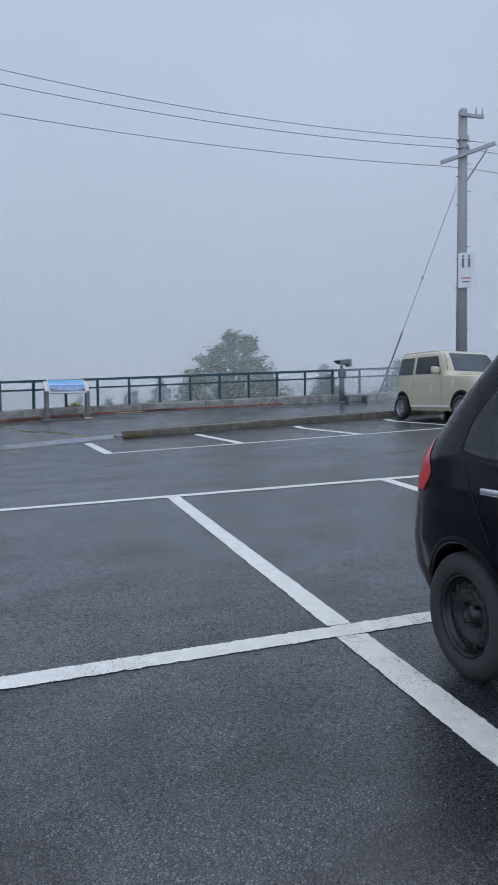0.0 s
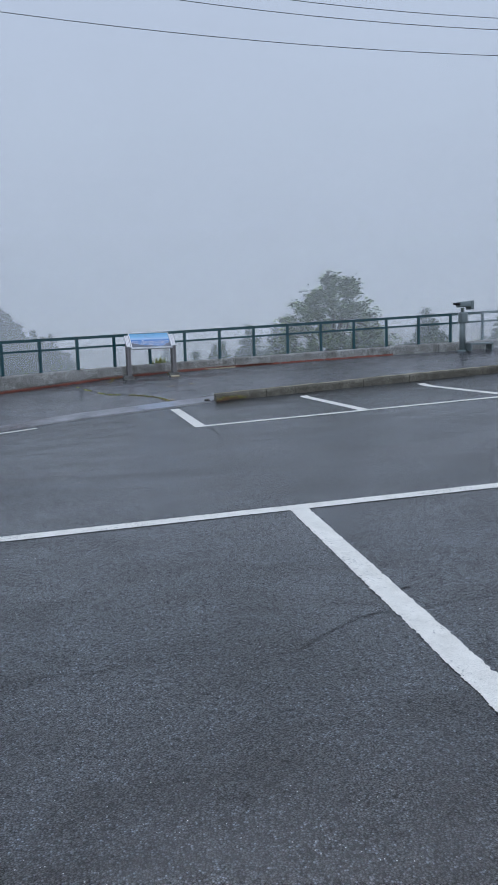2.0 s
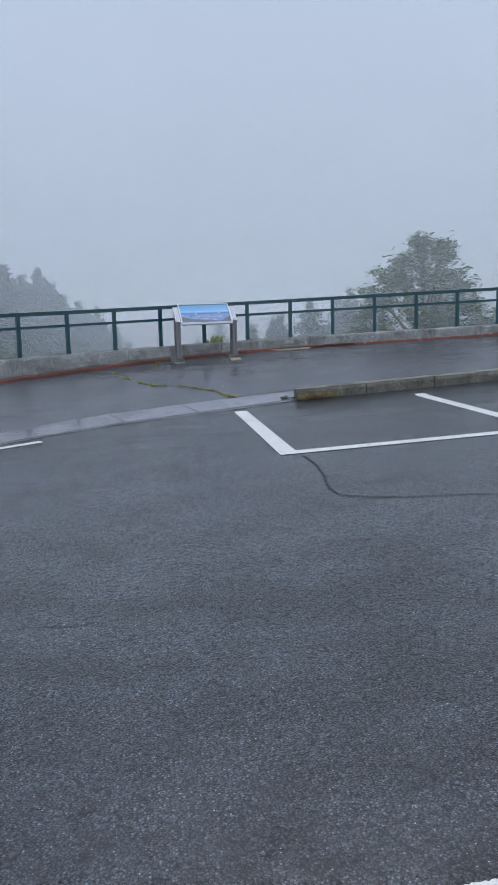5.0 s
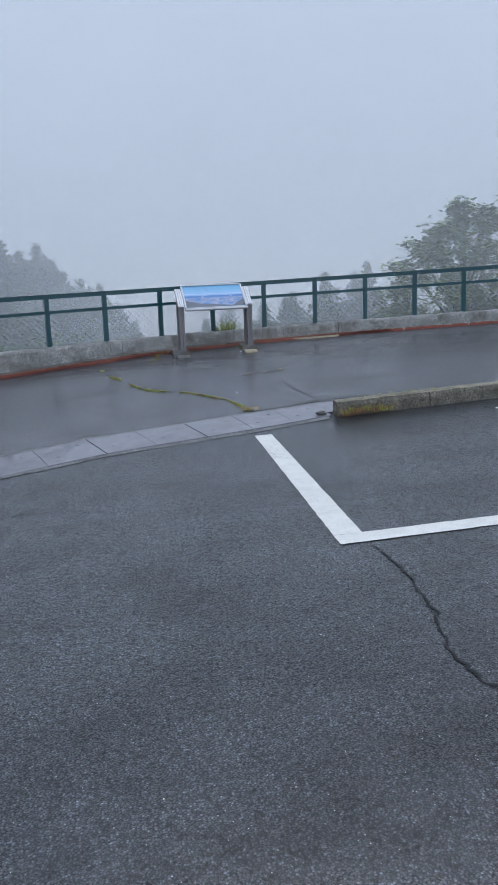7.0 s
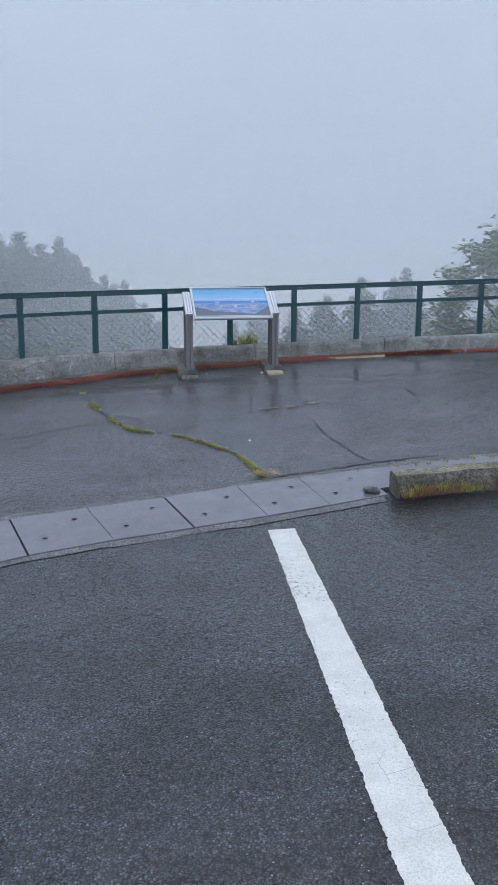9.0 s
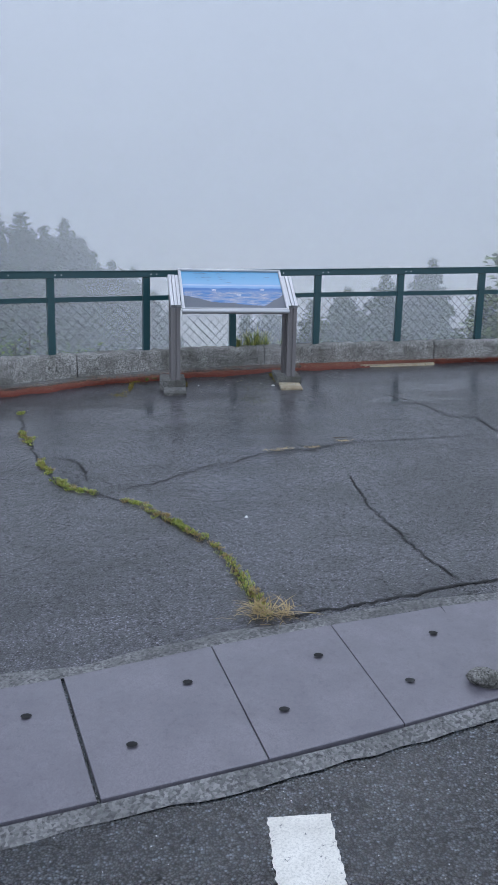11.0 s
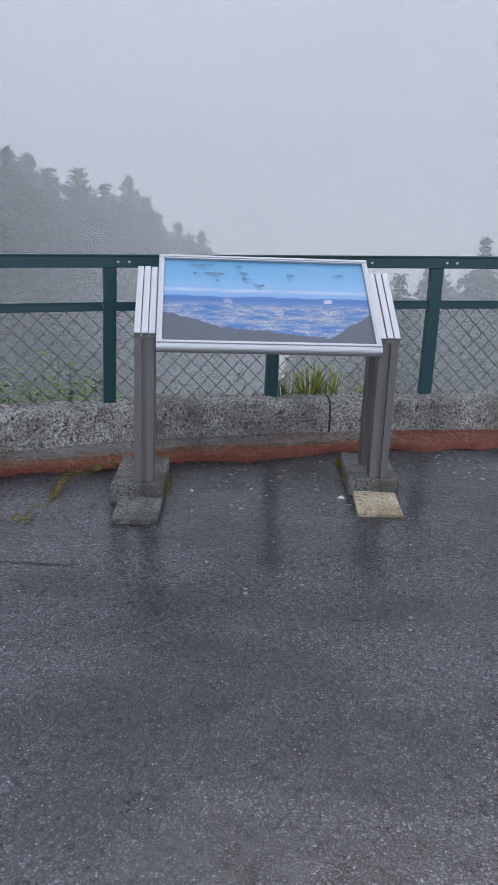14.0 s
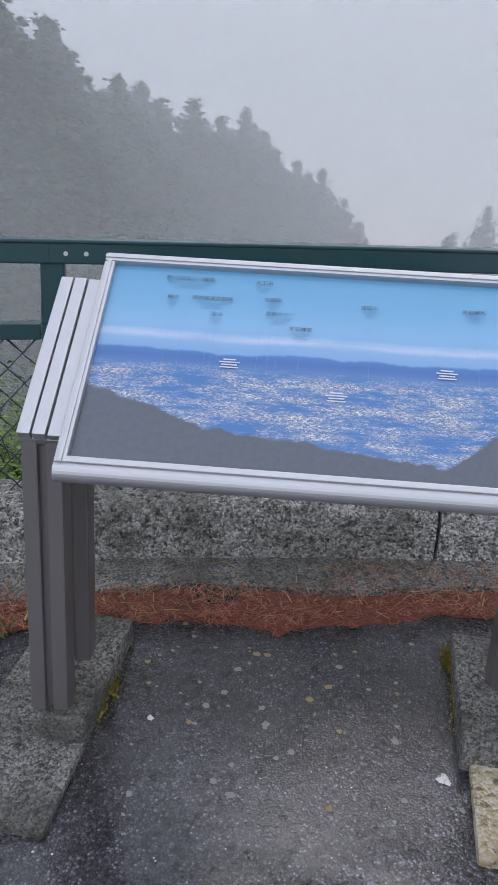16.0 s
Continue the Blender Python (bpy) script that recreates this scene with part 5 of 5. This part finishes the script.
def utility_pole():
    gz = ground_z(POLE.x, POLE.y)
    top = thing("utility_pole", pose(POLE.x, POLE.y, gz), "tall grey concrete utility pole with crossarms and step bolts", "utility pole")
    H = 8.94 - gz
    bm = rod(bmesh.new(), (0, 0, 0), (0, 0, H), 0.165, 0.12, 24)
    part("pole_shaft", bm, M_POLE, top, "", True)
    bm = rod(bmesh.new(), (0, 0, H), (0, 0, H + 0.05), 0.115, 0.06, 16)
    part("pole_cap", bm, M_POLE, top)
    bm = box(bmesh.new(), (0.18, -0.13, H - 0.17), (0.80, 0.08, 0.09), 0.005)
    arm = part("crossarm", bm, M_GALV, top)
    for u in (0.34, 0.54):
        bm = rod(bmesh.new(), (u, -0.13, H - 0.14), (u, -0.13, H + 0.08), 0.022, 0.016, 8)
        part("insulator", bm, M_GALV, arm)
    a, b = Vector((-0.62, 0.30, 7.50 - gz)), Vector((0.68, -0.36, 7.95 - gz))
    bm = bmesh.new()
    d = b - a
    box(bm, (0, 0, 0), (d.length, 0.09, 0.10), 0.006, Matrix.Translation((a + b) / 2 + Vector((0, -0.16, 0))) @ d.to_track_quat("X", "Z").to_matrix().to_4x4())
    part("crossarm", bm, M_GALV, top)
    bm = rod(bmesh.new(), (0.50, -0.42, 7.80 - gz), (0.05, -0.14, 7.0 - gz), 0.022, 0.022, 8)
    part("arm_brace", bm, M_GALV, top)
    for z in (8.16, 7.94):
        bm = rod(bmesh.new(), (0, 0, z - gz - 0.05), (0, 0, z - gz + 0.05), 0.15, 0.15, 16)
        band = part("pole_band", bm, M_GALV, top)
        for u in (-0.19, 0.19):
            bm = rod(bmesh.new(), (u, -0.03, z - gz - 0.06), (u, -0.03, z - gz + 0.06), 0.045, 0.03, 8)
            part("insulator", bm, M_SIGN, band)
    for k in range(16):
        z = 1.8 + 0.38 * k
        s = 1 if k % 2 else -1
        bm = rod(bmesh.new(), (s * 0.13, -0.02, z), (s * 0.25, -0.02, z), 0.012, 0.012, 6)
        part("step_bolt", bm, M_GALV, top)
    # the sign plate, turned to the lot
    plate = thing("toilet_sign", pose(POLE.x - 0.10 - 0.03, POLE.y - 0.17, 4.52, 0, 0, -34), "white sign plate with faded grey pictograms and a pale red arrow", "sign")
    bm = box(bmesh.new(), (0.12, 0, 0), (0.42, 0.012, 0.96), 0.004)
    part("plate", bm, M_SIGN, plate)
    for u in (0.04, 0.20):
        bm = box(bmesh.new(), (u, -0.010, 0.20), (0.07, 0.004, 0.26))
        part("pictogram", bm, M_VIEWER, plate, "faded grey bar-shaped pictogram")
        bm = rod(bmesh.new(), (u, -0.008, 0.385), (u, -0.012, 0.385), 0.034, 0.034, 12)
        part("pictogram", bm, M_VIEWER, plate)
    bm = box(bmesh.new(), (0.12, -0.010, -0.22), (0.26, 0.004, 0.05))
    part("arrow", bm, M_ROSE, plate, "red arrow")
    bm = box(bmesh.new(), (0.12, -0.010, -0.32), (0.20, 0.004, 0.035))
    part("caption", bm, M_VIEWER, plate)
    # stay wire with its striped guard
    lo, hi = Vector((12.23, 22.67, ground_z(12.23, 22.67))), Vector((POLE.x - 0.1, POLE.y, 7.07))
    soup = Soup()
    soup.tube([lo, hi], 0.009, 6)
    stay = soup.make("stay_wire", M_GALV)
    tagged(stay, "thin steel stay wire running down from the pole", "stay wire")
    q = lo.lerp(hi, 0.344)
    for k in range(8):
        a, b = lo.lerp(q, k / 8), lo.lerp(q, (k + 1) / 8)
        bm = rod(bmesh.new(), a, b, 0.032, 0.032, 10)
        g = part("guard_band", bm, M_FADED if k % 2 else M_FADEDPALE, stay, "faded red band" if k % 2 else "faded grey-pink band")
    bm = rod(bmesh.new(), lo.lerp(hi, 0.59), lo.lerp(hi, 0.605), 0.05, 0.05, 10)
    part("stay_insulator", bm, M_SIGN, stay)


utility_pole()


def wire(y0, z_low, x_low, k, x_end, z_off=0.0, bow=0.0):
    pts = []
    for x in np.linspace(x_end, 34, 60):
        z = z_low + k * (x - x_low) ** 2 if x < POLE.x else z_low + k * (POLE.x - x_low) ** 2 - 0.06 * (x - POLE.x) + 0.004 * (x - POLE.x) ** 2
        pts.append((x, y0 + bow * (x - POLE.x), z))
    soup = Soup()
    soup.tube(pts, 0.008, 5)
    tagged(soup.make("overhead_wire", M_CABLE), "thin dark overhead wire in the fog", "overhead wire", "overhead wires")


wire(18.95, 7.36, 8.5, 0.0044, -24)
wire(18.70, 7.80, 9.0, 0.0058, -24)
wire(18.66, 8.02, 9.2, 0.0066, -24)


def coin_viewer():
    x, y = 10.75, 22.25
    gz = ground_z(x, y)
    top = thing("coin_viewer", pose(x, y, gz, 0, 0, 12), "grey coin-operated binocular viewer on a column by the railing", "binocular viewer")
    bm = rod(bmesh.new(), (0, 0, 0), (0, 0, 1.05), 0.085, 0.075, 20)
    part("column", bm, M_VIEWER, top, "", True)
    bm = rod(bmesh.new(), (0, 0, 0), (0, 0, 0.04), 0.16, 0.15, 20)
    part("base_plate", bm, M_VIEWER, top)
    bm = box(bmesh.new(), (0, -0.02, 0.92), (0.20, 0.20, 0.30), 0.05)
    part("coin_box", bm, M_VIEWER, top, "", True)
    bm = box(bmesh.new(), (0, 0, 1.12), (0.05, 0.10, 0.14), 0.01)
    part("yoke", bm, M_VIEWER, top)
    bm = box(bmesh.new(), (0.06, 0, 1.28), (0.42, 0.22, 0.15), 0.035)
    head = part("binocular_head", bm, M_VIEWER, top, "", True)
    bm = box(bmesh.new(), (0.26, 0, 1.26), (0.10, 0.24, 0.24), 0.02)
    part("hood", bm, M_VIEWER, head)
    for s in (-0.06, 0.06):
        bm = rod(bmesh.new(), (-0.14, s, 1.29), (-0.25, s, 1.30), 0.035, 0.03, 12)
        part("eyepiece", bm, M_DARK, head)
    step = thing("footstep", pose(x + 0.45, y - 0.1, gz, 0, 0, 4), "low grey wooden step beside the viewer", "step")
    bm = box(bmesh.new(), (0, 0, 0.20), (0.75, 0.32, 0.05), 0.008)
    part("tread", bm, M_VIEWER, step)
    for s in (-0.33, 0.33):
        bm = box(bmesh.new(), (s, 0, 0.088), (0.05, 0.28, 0.176), 0.005)
        part("step_leg", bm, M_VIEWER, step)


coin_viewer()


# ---- trees on the slope ----
def slope_z(x, y):
    over = y - fence_y(min(max(x, -6), 14)) - 0.25
    return ground_z(x, fence_y(min(max(x, -6), 14))) - 0.05 - min(max(over, 0) * 0.62, 42) - 0.2


def broadleaf():
    x, y = 8.8, 27.3
    z0 = slope_z(x, y)
    top = thing("broadleaf_tree", pose(x, y, z0), "leafy green broadleaf tree rising behind the railing", "tree")
    rnd = random.Random(3)
    H = 3.45 - z0
    limbs = Soup()
    heads = [(-0.1, 0.0, H - 0.18), (-0.15, 0.05, H - 0.5), (0.5, 0.1, H - 0.32), (0.5, 0.0, H - 0.7), (-0.1, -0.1, H - 0.9), (-0.8, -0.1, H - 0.85), (-0.55, 0.4, H - 1.15), (-1.15, 0.1, H - 1.2), (0.75, 0.1, H - 1.1), (0.15, -0.4, H - 1.25), (-0.7, -0.2, H - 1.45), (-1.4, 0.1, H - 1.6), (1.1, 0.0, H - 1.45), (0.45, 0.2, H - 1.6), (-0.2, 0.0, H - 1.75), (-1.0, 0.2, H - 1.9), (1.4, 0.1, H - 1.85), (0.9, -0.3, H - 2.0), (0.1, -0.4, H - 2.2), (-0.6, -0.6, H - 2.2), (-1.6, 0.0, H - 2.2), (0.5, -0.7, H - 2.5), (1.65, 0.1, H - 2.4), (-1.1, 0.3, H - 2.7), (1.1, -0.2, H - 2.8), (0.0, 0.0, H - 2.8), (-1.8, 0.0, H - 2.7), (1.8, 0.1, H - 2.9)]
    limbs.tube([(0, 0, -0.3), (0.04, 0, H * 0.3), (-0.03, 0.02, H * 0.6), (0, 0, H - 0.4)], [0.13, 0.10, 0.07, 0.02], 8)
    for hx, hy, hz in heads[1:]:
        limbs.tube([(0, 0, hz * 0.62), (hx * 0.5, hy * 0.5, hz * 0.8), (hx, hy, hz + 0.05)], [0.05, 0.03, 0.012], 6)
    limbs.make("trunk", M_BARK, top, "", True)
    crown = Soup()
    for hx, hy, hz in heads:
        for c in range(19):
            a, e = rnd.uniform(0, 6.283), rnd.uniform(-1.2, 1.1)
            r = rnd.uniform(0.05, 0.30 + 0.14 * min(2.2, H - hz))
            cx, cy, cz = hx + r * math.cos(a) * math.cos(e), hy + r * math.sin(a) * math.cos(e), hz + 0.75 * r * math.sin(e)
            for k in range(22):
                b = rnd.uniform(0, 6.283)
                d = Vector((math.cos(b), math.sin(b), rnd.uniform(-0.35, 0.5)))
                p = Vector((cx, cy, cz)) + Vector((rnd.gauss(0, 0.09), rnd.gauss(0, 0.09), rnd.gauss(0, 0.08)))
                crown.leaf(p, d, Vector((rnd.gauss(0, 0.4), rnd.gauss(0, 0.4), 1)), rnd.uniform(0.10, 0.19))
    crown.make("crown", M_LEAF, top)


broadleaf()


def conifer(H, seed):
    """A cedar: a straight trunk with drooping sprays, narrow and ragged at the top."""
    rnd = random.Random(seed)
    top = thing("conifer_tree", pose(0, 0, 0), "dark green conifer fading into the fog on the slope", "tree", "conifers on the slope")
    trunk = Soup()
    trunk.tube([(0, 0, -0.5), (0.02, 0, H * 0.5), (0, 0, H)], [H * 0.018, H * 0.012, 0.015], 7)
    trunk.make("trunk", M_BARK, top, "", True)
    crown = Soup()
    z = H - 0.12
    while z > H * 0.12:
        t = (H - z) / H
        deep = H - z
        reach = (0.02 + (0.40 * deep if deep < 3.5 else 1.40 + 0.22 * (deep - 3.5))) * rnd.uniform(0.78, 1.08)
        for k in range(rnd.randint(9, 12) if t > 0.08 else 7):
            a = rnd.uniform(0, 6.283)
            R = reach * rnd.uniform(0.72, 1.1)
            n = max(2, int(R / 0.15))
            for i in range(n + 1):
                u = (i + 0.6) / (n + 0.6)
                p = Vector((math.cos(a) * R * u + rnd.gauss(0, 0.07), math.sin(a) * R * u + rnd.gauss(0, 0.07), z - 0.34 * R * u + 0.2 * R * u * u + rnd.gauss(0, 0.09)))
                for _ in range(8):
                    b = a + rnd.gauss(0, 1.0)
                    d = Vector((math.cos(b), math.sin(b), rnd.uniform(-1.1, 0.35)))
                    crown.leaf(p, d, Vector((rnd.gauss(0, 1), rnd.gauss(0, 1), rnd.gauss(0.3, 0.8))), rnd.uniform(0.14, 0.32) * (0.35 + 0.65 * min(1, t * 4)))
        for _ in range(3):
            b = rnd.uniform(0, 6.283)
            crown.leaf((0, 0, z - 0.1), (math.cos(b) * 0.25, math.sin(b) * 0.25, 0.9), (math.cos(b), math.sin(b), 0.1), 0.2)
        z -= rnd.uniform(0.12, 0.22)
    crown.make("crown", M_NEEDLE, top)
    return top


KINDS = [conifer(11.0, s) for s in (1, 2, 3)]
# (x, y, top height, spread) of each conifer
STAND = [(-11.6, 45.0, 8.3, 1.2), (-10.4, 49.0, 6.6, 1.2), (-7.9, 47.0, 4.2, 1.1), (-9.6, 43.5, 6.4, 1.2), (-9.3, 46.2, 6.3, 1.1), (-10.9, 42.0, 8.5, 1.2), (-8.4, 50.4, 5.1, 1.1), (-7.4, 52.9, 4.6, 1.0), (-6.6, 55.2, 4.8, 1.0), (-5.15, 59.9, 4.9, 0.95), (-3.7, 60.4, 3.2, 0.9), (-2.8, 62.0, 2.7, 0.85), (-1.6, 64.0, 2.4, 0.8), (-0.4, 65.2, 1.0, 0.8), (0.6, 66.0, -0.3, 0.8),
         (-7.6, 39.5, 3.0, 1.1), (-6.2, 43.0, 2.2, 1.1), (-5.6, 48.0, 2.2, 1.1), (-4.4, 53.0, 2.0, 1.1), (-3.2, 56.0, 0.8, 1.1), (-9.0, 37.0, 4.6, 1.0), (-12.5, 40.0, 8.8, 1.2), (-1.8, 58.0, -0.4, 1.1), (-13.0, 47.0, 8.5, 1.2), (-8.8, 54.5, 5.3, 1.1), (-6.0, 58.0, 4.4, 1.0), (-4.5, 61.5, 4.0, 0.95), (-2.2, 63.0, 2.2, 0.9), (-1.0, 61.0, 0.6, 0.9),
         (15.0, 56.0, 3.0, 0.75), (13.4, 53.0, 2.4, 0.8), (10.9, 50.0, 2.4, 0.75), (9.4, 51.0, 1.4, 0.8), (6.8, 60.0, 1.1, 0.7), (5.4, 60.5, -0.2, 0.7), (6.9, 46.0, 0.9, 0.8), (8.4, 48.0, 1.2, 0.8), (17.0, 46.0, 2.4, 0.9), (20.5, 45.0, 2.9, 0.9), (12.2, 41.0, 1.5, 0.9), (18.5, 40.0, 2.2, 0.9), (23.0, 40.0, 3.0, 0.9), (4.4, 50.0, 0.1, 0.7)]
for k, (x, y, zt, wide) in enumerate(STAND):
    m = pose(x, y, zt - 11.0, 0, 0, 77 * k)
    if k < 3:
        KINDS[k].matrix_world = m
        ob = KINDS[k]
    else:
        ob = copy_thing(KINDS[k % 3], m)
    ob.scale = (wide * 1.5, wide * 1.5, 1.0)


def shrub(x, y, zt, r, seed, mat, label):
    rnd = random.Random(seed)
    z0 = slope_z(x, y)
    top = thing("shrub", pose(x, y, z0), label, "shrub", "shrubs on the slope")
    stems, crown = Soup(), Soup()
    h = max(zt - z0, 0.5)
    for k in range(int(62 * r)):
        a, rr = rnd.uniform(0, 6.283), r * math.sqrt(rnd.random())
        hh = h * (1.0 - 0.45 * (rr / r) ** 2) * rnd.uniform(0.75, 1.05)
        tip = Vector((rr * math.cos(a), rr * math.sin(a), hh))
        stems.tube([(tip.x * 0.3, tip.y * 0.3, -0.2), (tip.x * 0.7, tip.y * 0.7, hh * 0.6), tip], [0.014, 0.009, 0.003], 4)
        for j in range(95):
            u = rnd.uniform(0.45, 1.05)
            p = Vector((tip.x * u, tip.y * u, hh * u)) + Vector((rnd.gauss(0, 0.11), rnd.gauss(0, 0.11), rnd.gauss(0, 0.08)))
            b = rnd.uniform(0, 6.283)
            crown.leaf(p, (math.cos(b), math.sin(b), rnd.uniform(-0.4, 0.5)), (rnd.gauss(0, 0.4), rnd.gauss(0, 0.4), 1), rnd.uniform(0.03, 0.065))
    stems.make("stem", M_BARK, top)
    crown.make("foliage", mat, top)


for k, (x, y, zt, r) in enumerate(((-1.8, 24.0, 0.70, 1.1), (-0.4, 24.2, 0.76, 1.1), (0.7, 24.4, 0.62, 1.0), (1.8, 24.6, 0.52, 1.0), (2.9, 24.8, 0.46, 1.0), (4.1, 24.8, 0.50, 1.0), (0.2, 25.4, 0.52, 1.0), (-1.0, 25.2, 0.60, 1.1), (1.3, 26.4, -0.55, 1.0), (-2.2, 26.5, 0.4, 1.3), (-0.4, 28.0, -0.6, 1.3), (3.6, 26.0, -0.35, 1.0), (5.0, 25.6, 0.25, 1.1), (6.4, 25.4, 0.8, 1.1), (7.6, 26.0, 1.1, 1.2), (10.4, 26.4, 1.3, 1.3), (12.0, 26.0, 1.4, 1.2), (14.0, 26.2, 1.5, 1.4), (4.6, 29.5, -0.6, 1.4), (6.6, 30.5, 0.4, 1.5))):
    shrub(x, y, zt, r, 40 + k, M_SHRUB if k < 13 else M_LEAF, "bright green shrub on the slope below the railing" if k < 13 else "dull green bush behind the railing")


# ---- fog drifting over the slope ----
def mist_sheet(radius, strength, a0, a1):
    cx, cy = 2.0, 15.0
    soup = Soup()
    n = 40
    for i in range(n + 1):
        a = radians(a0 + (a1 - a0) * i / n)
        for z in (-45.0, 70.0):
            soup.v.append((cx + radius * math.sin(a), cy + radius * math.cos(a), z))
    soup.f = [(2 * i, 2 * i + 2, 2 * i + 3, 2 * i + 1) for i in range(n)]
    ob = soup.make("fog_bank", mist_material("thin_fog", strength, -100.0, 1.0, 0.3), None, "", True)
    tagged(ob, "pale drifting fog over the slope", "fog", "fog banks", "structure")


for radius, strength in ((11.9, 0.165), (12.4, 0.15), (19.0, 0.07), (31.2, 0.165), (37.0, 0.17), (44.0, 0.17)):
    mist_sheet(radius, strength, -88, 88)


def glowing_fog_backdrop():
    """White distance behind the slope: a glowing sheet, fog brightness painted in by height."""
    m = Nodes("glowing_fog_backdrop")
    sep = m.t.nodes.new("ShaderNodeSeparateXYZ")
    m.put(sep.inputs[0], m.coord())
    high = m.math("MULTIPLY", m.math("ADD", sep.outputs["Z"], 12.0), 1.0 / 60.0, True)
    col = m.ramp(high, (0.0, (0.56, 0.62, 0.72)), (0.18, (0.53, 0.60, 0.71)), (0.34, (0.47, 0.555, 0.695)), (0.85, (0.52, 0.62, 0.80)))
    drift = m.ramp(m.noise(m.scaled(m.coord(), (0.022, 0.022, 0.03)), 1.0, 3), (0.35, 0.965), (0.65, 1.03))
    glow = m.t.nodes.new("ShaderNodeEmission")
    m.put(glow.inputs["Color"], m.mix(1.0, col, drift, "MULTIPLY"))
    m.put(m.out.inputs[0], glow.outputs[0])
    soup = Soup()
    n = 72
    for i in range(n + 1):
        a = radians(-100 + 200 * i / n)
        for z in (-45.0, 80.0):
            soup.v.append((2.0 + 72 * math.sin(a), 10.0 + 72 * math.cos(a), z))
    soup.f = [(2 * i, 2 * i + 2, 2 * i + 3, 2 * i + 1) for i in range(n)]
    tagged(soup.make("backdrop", m.mat, None, "", True), "glowing backdrop painted as pale distant fog", "fog", "", "structure")


glowing_fog_backdrop()
